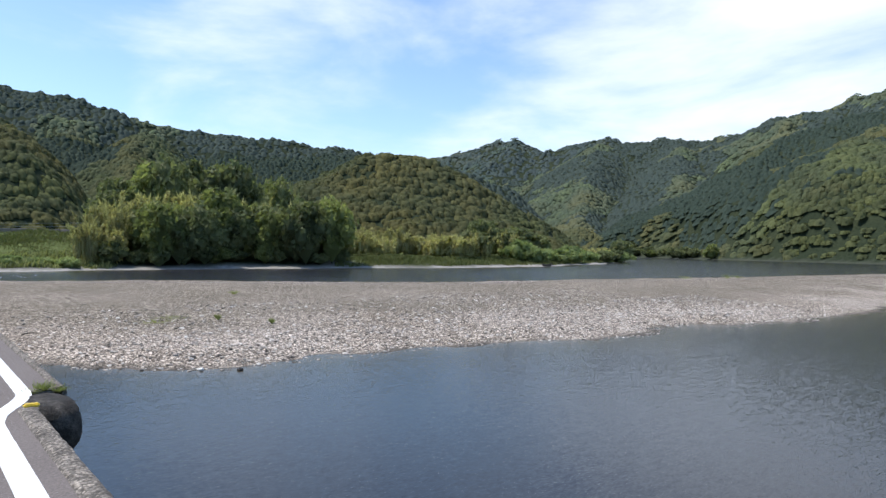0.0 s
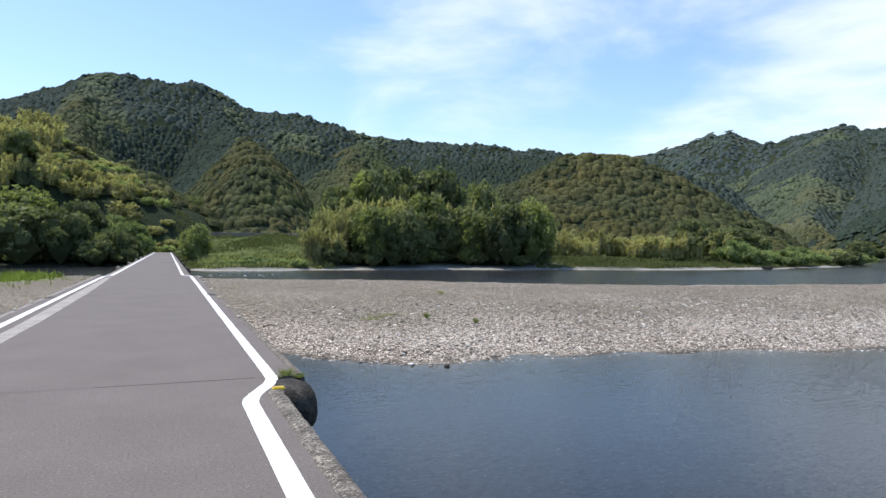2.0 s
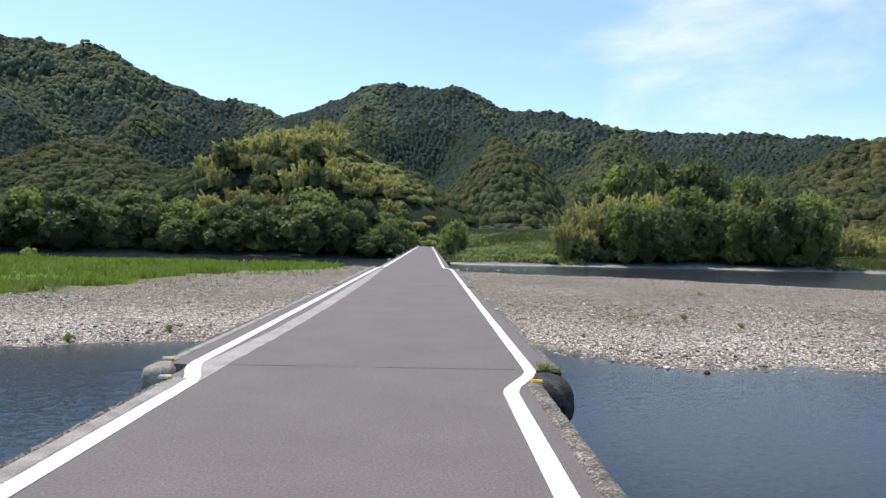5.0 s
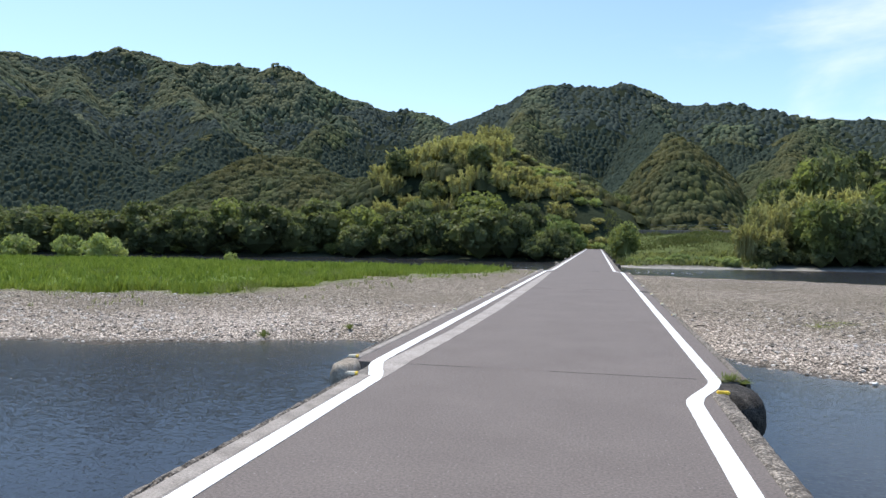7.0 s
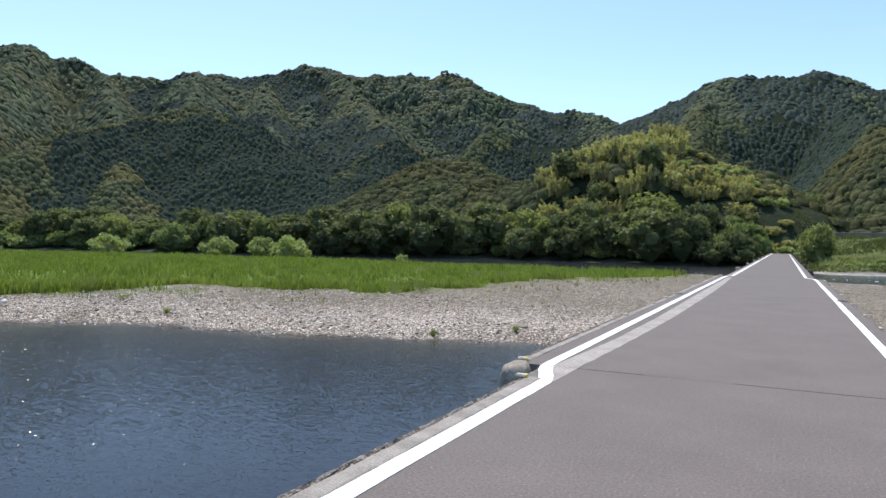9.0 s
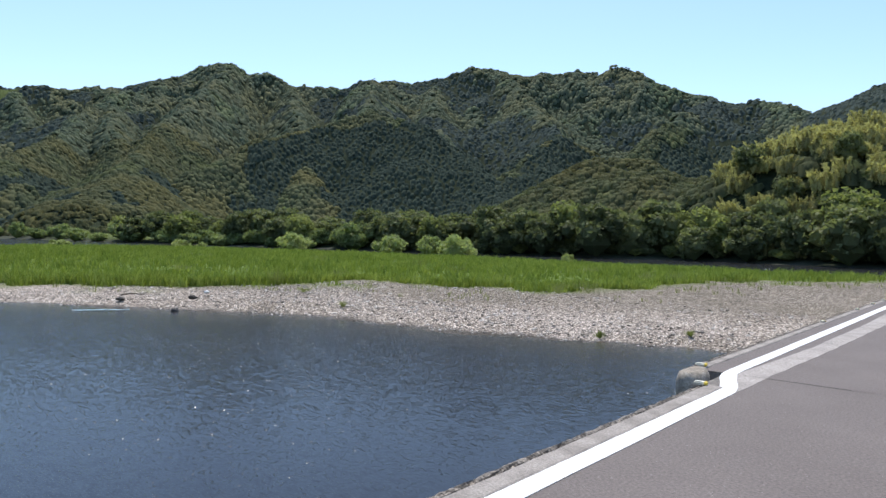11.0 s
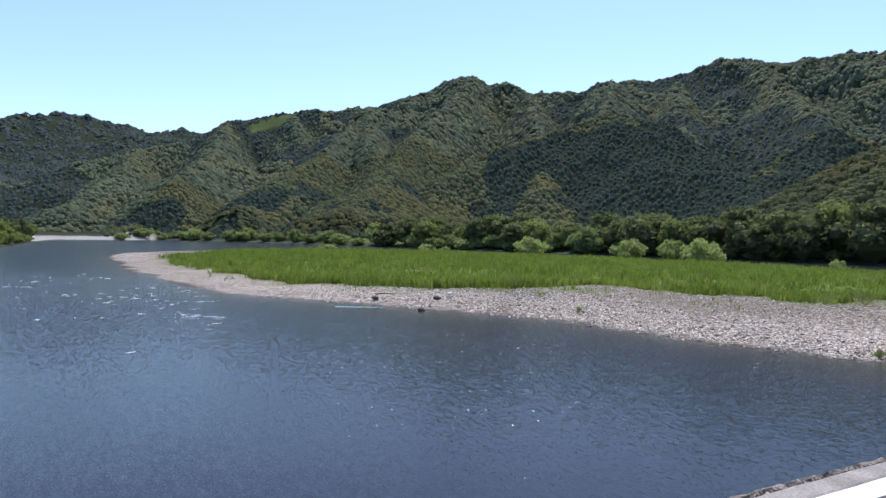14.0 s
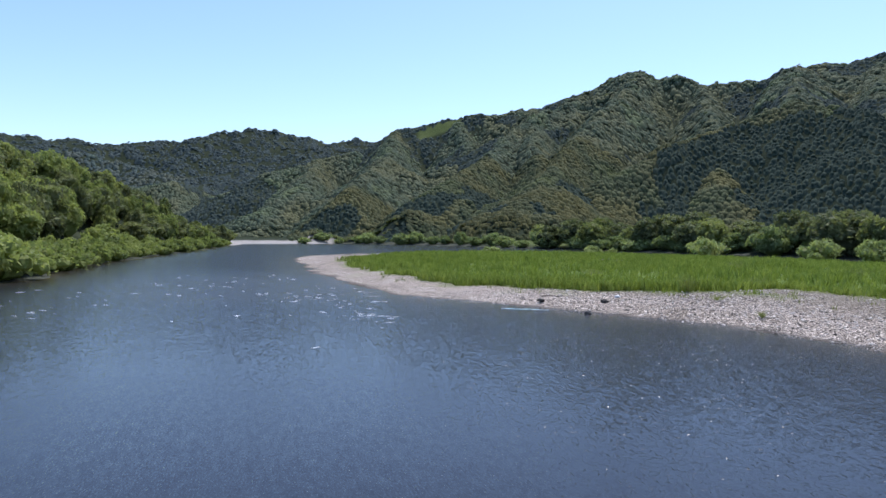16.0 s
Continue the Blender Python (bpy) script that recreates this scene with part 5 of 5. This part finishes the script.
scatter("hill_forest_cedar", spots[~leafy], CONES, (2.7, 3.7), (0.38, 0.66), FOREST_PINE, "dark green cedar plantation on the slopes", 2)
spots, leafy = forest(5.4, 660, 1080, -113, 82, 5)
scatter("upper_forest_broadleaf", spots[leafy], BILLOWS, (3.0, 5.8), (0.22, 0.38), HAZED_UPPER_BROAD, "broadleaf forest on the upper slopes, coloured paler for haze", 5)
scatter("upper_forest_cedar", spots[~leafy], CONES, (3.3, 4.5), (0.27, 0.46), HAZED_UPPER_PINE, "cedar plantation on the upper slopes, coloured paler and bluer for haze", 8)
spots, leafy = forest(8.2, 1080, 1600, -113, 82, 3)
scatter("far_forest_broadleaf", spots[leafy], BILLOWS, (4.6, 7.0), (0.22, 0.36), HAZED_FAR_BROAD, "wooded ridge in the distance, coloured grey-green for haze", 6)
scatter("far_forest", spots[~leafy], CONES, (4.8, 6.4), (0.2, 0.32), HAZED_FAR_PINE, "wooded ridge in the distance, coloured blue-green for haze", 3)


# ---- the bar's stones, meadow grass and weeds ----
def stones(n, x0, x1, y0, y1, lo, hi, seed, name, label):
    r = np.random.default_rng(seed)
    x, y = r.uniform(x0, x1, n), r.uniform(y0, y1, n)
    z, s = bar_height(x, y)
    ok = (s > -0.6) & (inside(MEADOW, x, y) < 1)
    x, y, z = x[ok], y[ok], z[ok]
    v, f = ICO[0]
    m = len(x)
    size = lo + (hi - lo) * r.random(m) ** 3
    a = r.uniform(0, 6.28, m)
    jit = r.uniform(0.75, 1.2, (m, len(v), 3))
    p = v[None] * jit * size[:, None, None] * np.array([1.0, 0.72, 0.42])
    c, q = np.cos(a)[:, None], np.sin(a)[:, None]
    px, py = p[..., 0] * c - p[..., 1] * q + x[:, None], p[..., 0] * q + p[..., 1] * c + y[:, None]
    pz = p[..., 2] + z[:, None] + size[:, None] * 0.12
    vs = np.stack([px, py, pz], -1).reshape(-1, 3)
    fs = (f[None] + (np.arange(m) * len(v))[:, None, None]).reshape(-1, 3)
    return tagged(new(name, mesh_of(name, vs, fs, STONES)), label, "stones", kind="stuff")


stones(21000, -55, 58, 12, 34, 0.04, 0.13, 1, "shore_stones", "rounded grey and white river stones at the water's edge")
stones(7500, -45, 50, 24, 44, 0.045, 0.14, 2, "bar_stones", "scattered rounded river stones on the gravel bar")


def grass(name, n, choose, lo, hi, blades, width, mat, label, seed, box):
    """Tufts of narrow bent blades."""
    r = np.random.default_rng(seed)
    x, y = r.uniform(box[0], box[1], n), r.uniform(box[2], box[3], n)
    ok = choose(x, y, r)
    x, y = x[ok], y[ok]
    z, _ = bar_height(x, y)
    m = len(x)
    h = r.uniform(lo, hi, m) * (0.75 + 0.35 * (fbm(x / 6.0, y / 6.0, 2) + 0.5))
    a = r.uniform(0, 6.28, (m, blades))
    lean = r.uniform(0.1, 0.55, (m, blades))
    hh = h[:, None] * r.uniform(0.65, 1.1, (m, blades))
    ox, oy = r.normal(0, 0.16, (m, blades)) + x[:, None], r.normal(0, 0.16, (m, blades)) + y[:, None]
    ca, sa = np.cos(a), np.sin(a)
    w = width * r.uniform(0.6, 1.3, (m, blades))
    zz = np.broadcast_to(z[:, None], hh.shape)
    p0 = np.stack([ox - sa * w, oy + ca * w, zz - 0.05], -1)
    p1 = np.stack([ox + sa * w, oy - ca * w, zz - 0.05], -1)
    p2 = np.stack([ox + ca * lean * hh * 0.35 + sa * w * 0.7, oy + sa * lean * hh * 0.35 - ca * w * 0.7, zz + hh * 0.62], -1)
    p3 = np.stack([ox + ca * lean * hh, oy + sa * lean * hh, zz + hh], -1)
    v = np.stack([p0, p1, p2, p3], 2).reshape(-1, 3)
    i = (np.arange(m * blades) * 4)[:, None]
    f = np.concatenate([i + np.array([[0, 1, 2]]), i + np.array([[0, 2, 3]])])
    t = np.repeat(r.random(m), blades * 4)
    return tagged(new(name, mesh_of(name, v, f, mat, {"tone": t})), label, "grass", kind="stuff")


grass("meadow_grass", 27000, lambda x, y, r: (inside(MEADOW, x, y) + 2.5 * fbm(x / 4.0, y / 4.0, 2) > 0.3) & (inside(SAND, x, y) < -0.5), 0.45, 0.85, 5, 0.06, GRASS,
      "lush bright green tall grass on the gravel bar", 1, (-178, -6, 14, 110))
grass("meadow_edge_grass", 70000, lambda x, y, r: np.abs(inside(MEADOW, x, y) + 2.5 * fbm(x / 4.0, y / 4.0, 2) - 1.6) < 2.0 * r.random(len(x)), 0.35, 0.85, 5, 0.045, GRASS,
      "shorter bright grass along the meadow's edge", 5, (-80, -14, 14, 70))
grass("sparse_weeds", 5000, lambda x, y, r: (np.abs(inside(MEADOW, x, y) + 4) < 6 * r.random(len(x)) ** 2) & (fbm(x / 6.0, y / 6.0, 2) > 0.05), 0.2, 0.5, 5, 0.025, DRY_GRASS,
      "sparse low weeds at the edge of the meadow", 2, (-120, -4, 14, 100))


def bank_grass(name, n, lo, hi, depth, height, mat, label, seed):
    """Rank grass on the far banks."""
    r = np.random.default_rng(seed)
    b = r.uniform(lo, hi, n)
    table = np.linspace(lo, hi, 24)
    d = np.interp(b, table, [shore(t, 2.5) for t in table]) + depth * r.random(n)
    x, y = d * np.sin(np.radians(b)), d * np.cos(np.radians(b))
    z, s = land(x, y)
    ok = (s > 2) & ((np.abs(x + 0.9) > 3.5) | (y > DECK_END))
    x, y, z = x[ok], y[ok], z[ok]
    m, k = len(x), 4
    a, h = r.uniform(0, 6.28, (m, k)), (height * r.uniform(0.5, 1.2, m) * (0.8 + 0.5 * fbm(x / 7.0, y / 7.0, 2)))[:, None] * r.uniform(0.6, 1.1, (m, k))
    ox, oy = x[:, None] + r.normal(0, 0.4, (m, k)), y[:, None] + r.normal(0, 0.4, (m, k))
    w, ca, sa, zz = 0.12 * r.uniform(0.6, 1.4, (m, k)), np.cos(a), np.sin(a), np.broadcast_to(z[:, None], (m, k)) - 0.1
    v = np.stack([np.stack([ox - sa * w, oy + ca * w, zz], -1), np.stack([ox + sa * w, oy - ca * w, zz], -1),
                  np.stack([ox + ca * h * 0.2 + sa * w, oy + sa * h * 0.2 - ca * w, zz + h * 0.6], -1), np.stack([ox + ca * h * 0.5, oy + sa * h * 0.5, zz + h], -1)], 2).reshape(-1, 3)
    i = (np.arange(m * k) * 4)[:, None]
    f = np.concatenate([i + np.array([[0, 1, 2]]), i + np.array([[0, 2, 3]])])
    return tagged(new(name, mesh_of(name, v, f, mat, {"tone": np.repeat(r.random(m), k * 4)})), label, "grass", kind="stuff")


bank_grass("bank_grass", 4500, 0.5, 13, 50, 0.9, BANK_GRASS, "rank green grass on the far bank's slope", 1)
bank_grass("bank_grass_downstream", 5000, 30, 54, 17, 0.9, BANK_GRASS, "rank green grass along the far shore", 2)
bank_grass("bank_reeds", 700, 2.5, 13, 16, 1.5, DRY_GRASS, "brownish reeds low on the far bank", 3)
bank_grass("left_bank_grass", 4000, -112, -91, 9, 0.9, BANK_GRASS, "rank green grass on the near wooded bank", 4)

# ---- far bank: retaining wall, wires, guard rail, boat ----
def far_wall():
    """A low stained retaining wall along the top of the bank, in jointed bays."""
    ob = tagged(empty("retaining_wall"), "low stained concrete retaining wall on the far bank", "wall")
    b0, b1, n = -1.6, 10.5, 12
    for i in range(n):
        (ax, ay), (bx, by) = polar(b0 + (b1 - b0) * i / n, 201), polar(b0 + (b1 - b0) * (i + 1) / n, 201 - 4 * (i + 1) / n)
        length = math.hypot(bx - ax, by - ay)
        bm = beam(-0.2, 0.2, 0.02, length - 0.02, -2.5, 1.15, 0.05, 0.01, 0.8)
        p = part("wall_bay", bm, CONCRETE, ob)
        p.matrix_basis = pose(ax, ay, 4.3, 0, 0, math.degrees(math.atan2(-(bx - ax), by - ay)))
    return ob


def wire(name, a, b, sag, thick):
    bm = bmesh.new()
    rows = []
    for i in range(25):
        t = i / 24
        p = Vector(a).lerp(Vector(b), t)
        p.z -= sag * 4 * t * (1 - t)
        rows.append([bm.verts.new(p + Vector((0, thick * math.cos(k * 2.1), thick * math.sin(k * 2.1)))) for k in range(3)])
    for p, q in zip(rows, rows[1:]):
        for k in range(3):
            bm.faces.new((p[k], p[(k + 1) % 3], q[(k + 1) % 3], q[k]))
    return bm


def power_line():
    ob = tagged(empty("power_line"), "pair of sagging pale power wires before the dark wood", "power line")
    for z in (8.6, 7.6):
        part("wire", wire("wire", (*polar(-1.5, 245), z + 0.6), (*polar(14, 240), z + 0.6), 1.4, 0.035), METAL, ob)
    for b, d in ((-1.5, 245), (14, 240)):
        bm = bmesh.new()
        bmesh.ops.create_cone(bm, segments=10, radius1=0.16, radius2=0.11, depth=11, cap_ends=True)
        p = part("pole", bm, CONCRETE, ob)
        x, y = polar(b, d)
        p.location = (x, y, ground_at(x, y) + 5.0)
    return ob


def guard_rail():
    """A white roadside rail glimpsed between the trees."""
    ob = tagged(empty("guard_rail"), "white steel guard rail glimpsed between bank trees", "guard rail")
    (ax, ay), (bx, by) = polar(-27.5, 212), polar(-22.0, 214)
    length, turn = math.hypot(bx - ax, by - ay), math.degrees(math.atan2(-(bx - ax), by - ay))
    rail = part("rail", beam(-0.04, 0.04, 0, length, 0.0, 0.35, 0.03, 0.0, 2.0), LINE_PAINT, ob)
    rail.matrix_basis = pose(ax, ay, 7.2, 0, 0, turn)
    for i in range(7):
        t = i / 6
        x, y = ax + (bx - ax) * t, ay + (by - ay) * t
        p = part("post", beam(-0.06, 0.06, -0.06, 0.06, ground_at(x, y) - 0.3, 7.3, 0.02, 0, 0.1), METAL, ob)
        p.location = (x, y, 0)
    return ob


def boat():
    """A small flat-bottomed river boat drawn up at the shore."""
    ob = tagged(empty("river_boat"), "small dark wooden boat moored at the far shore", "boat")
    bm = bmesh.new()
    rows = []
    for i in range(13):
        t = i / 12 * 2 - 1
        w, rise = 0.75 * (1 - abs(t) ** 3) + 0.05, 0.35 * t * t
        rows.append([bm.verts.new((4 * t * 0.9, s * w * k, z + rise)) for s, k, z in ((-1, 1.0, 0.55), (-1, 0.7, 0.0), (1, 0.7, 0.0), (1, 1.0, 0.55), (1, 0.9, 0.53), (1, 0.62, 0.07), (-1, 0.62, 0.07), (-1, 0.9, 0.53))])
    for p, q in zip(rows, rows[1:]):
        for k in range(8):
            bm.faces.new((p[k], q[k], q[(k + 1) % 8], p[(k + 1) % 8]))
    bm.faces.new(rows[0])
    bm.faces.new(list(reversed(rows[-1])))
    part("hull", bm, WOOD, ob)
    part("thwart", beam(-0.15, 0.15, -0.6, 0.6, 0.38, 0.42, 0.01, 0.0, 0.3), WOOD, ob)
    ob.matrix_basis = pose(148, 135.0, WATER + 0.02, 0, 0, 20)


far_wall()
power_line()
guard_rail()
boat()


# ---- small things at the water's edge ----
def boulder(name, x, y, z, size, mat, label, flat=0.6, seed=0):
    bm = bmesh.new()
    bmesh.ops.create_icosphere(bm, subdivisions=3, radius=1)
    for v in bm.verts:
        v.co *= 1 + 0.3 * noise.noise(v.co * 1.3 + Vector((seed * 7.1, 0, 0)))
        v.co.z *= flat
        v.co *= size
    for f in bm.faces:
        f.smooth = True
    me = bpy.data.meshes.new(name)
    bm.to_mesh(me)
    bm.free()
    me.materials.append(mat)
    ob = tagged(new(name, me), label, "stone")
    ob.matrix_basis = pose(x, y, z, 0, 0, seed * 40)
    return ob


boulder("black_stone", -40.3, 21.3, WATER + 0.05, 0.24, RUBBER, "wet black stone standing in the shallows", 0.7, 1)
boulder("dark_stone", 10.76, 26.0, WATER + 0.03, 0.13, CONCRETE_DARK, "dark wet stone at the water's edge", 0.6, 2)
boulder("white_stone", 9.5, 26.8, WATER + 0.04, 0.10, LINE_PAINT, "bright white stone at the water's edge", 0.8, 3)
boulder("white_stone", -45.5, 26.5, bar_at(-45.5, 26.5) + 0.08, 0.2, LINE_PAINT, "bright white stone at the meadow's edge", 0.7, 4)
boulder("grey_stone", -46.2, 20.6, bar_at(-46.2, 20.6) + 0.15, 0.28, CONCRETE_DARK, "dark flat rock on the gravel shore", 0.4, 5)
boulder("grey_stone", -43.0, 24.0, bar_at(-43.0, 24.0) + 0.1, 0.28, CONCRETE_DARK, "dark flat rock on the gravel shore", 0.5, 6)


def driftwood(x, y, length, turn):
    ob = tagged(empty("driftwood"), "weathered grey driftwood branch lying on the gravel", "driftwood")
    bm = bmesh.new()
    rows = []
    for i in range(9):
        t = i / 8
        c = Vector((length * (t - 0.5), 0.12 * math.sin(4 * t), 0.10 + 0.08 * math.sin(3 * t)))
        q = 0.05 * length ** 0.5 * (1 - 0.7 * t)
        rows.append([bm.verts.new(c + Vector((0, q * math.cos(k), q * math.sin(k)))) for k in (0, 1.05, 2.1, 3.14, 4.2, 5.25)])
    for p, q in zip(rows, rows[1:]):
        for k in range(6):
            bm.faces.new((p[k], p[(k + 1) % 6], q[(k + 1) % 6], q[k]))
    bm.faces.new(rows[0])
    part("branch", bm, WOOD, ob)
    part("twig", wire("twig", (0.05, 0, 0.12), (0.25, 0.2, 0.25), 0.03, 0.012), WOOD, ob)
    ob.matrix_basis = pose(x, y, bar_at(x, y), 0, 0, turn)


driftwood(5.1, 37.0, 0.8, 10)
driftwood(-47.5, 22.0, 1.5, 60)


def tarp(x, y):
    """A crumpled pale blue sheet trailing from the shore into the water."""
    bm = bmesh.new()
    rows = [[bm.verts.new((0.25 * i - 1.6, 0.06 * j - 0.1 + 0.05 * math.sin(i), 0.04 + 0.03 * noise.noise(Vector((i * 0.7, j * 0.9, 0))))) for j in range(4)] for i in range(14)]
    for p, q in zip(rows, rows[1:]):
        for a, b, c, d in zip(p, p[1:], q[1:], q):
            bm.faces.new((a, b, c, d))
    me = bpy.data.meshes.new("plastic_sheet")
    bm.to_mesh(me)
    bm.free()
    me.materials.append(TWINE)
    ob = tagged(new("plastic_sheet", me), "pale blue plastic sheet trailing in the shallows", "sheet")
    ob.matrix_basis = pose(x, y, WATER - 0.01, 0, 0, 60)
    ob.modifiers.new("thickness", "SOLIDIFY").thickness = 0.01


tarp(-43.6, 18.2)


def foam(n, seed):
    """Broken white crests of the riffle; beyond the bar they stand in for its sky reflection."""
    r = np.random.default_rng(seed)
    vs, fs, k = [], [], 0
    v, f = ICO[0]
    shoals = [(-47, -14, 2.5, 1.6), (-60, -17, 5, 3), (-72, -8, 5, 3), (-62, -1, 5, 3), (-53, 5, 4, 2), (-58, 10, 4, 2), (-45, 8, 3, 1.3), (-41, 7, 1.5, 0.8), (-82, 0, 6, 4), (-55, -8, 9, 7), (-14, 122, 9, 5), (-26, 134, 12, 6), (-6, 116, 4, 4), (10, 122, 6, 4)]
    for i in range(n):
        cx, cy, sx, sy = shoals[int(r.integers(len(shoals)))]
        x, y = r.normal(cx, sx), r.normal(cy, sy)
        if abs(float(inside(RIVER, np.array([x]), np.array([y]))[0])) < 2:
            continue
        size = 0.06 + 0.42 * r.random() ** 4
        # far crests are taller, white in place of the reflected sky
        p = v * r.uniform(0.5, 1.2, (len(v), 1)) * np.array([size * 0.9, size * 0.2, size * (0.05 if y < 60 else 0.2)])
        a = r.normal(1.3, 0.4)
        c, s = math.cos(a), math.sin(a)
        vs.append(np.stack([p[:, 0] * c - p[:, 1] * s + x, p[:, 0] * s + p[:, 1] * c + y, p[:, 2] + WATER - 0.006], 1))
        fs.append(f + k)
        k += len(v)
    tagged(new("riffle_foam", mesh_of("riffle_foam", np.concatenate(vs), np.concatenate(fs), FOAM, None, True)), "white broken crests on the riffle, the far ones standing in for sky reflection", "foam", kind="stuff")


foam(1000, 4)


# ---- weeds rooted in the joint of the bridge ----
for x, y, n, spread, height in ((1.30, 8.1, 170, 0.06, 0.11), (1.17, 8.06, 60, 0.06, 0.04), (1.42, 8.0, 70, 0.05, 0.06)):
    weed_tuft(x, y, 0.0, n, spread, height, 0.004, DRY_GRASS, "short weed tuft growing in the bridge's joint", int(n))
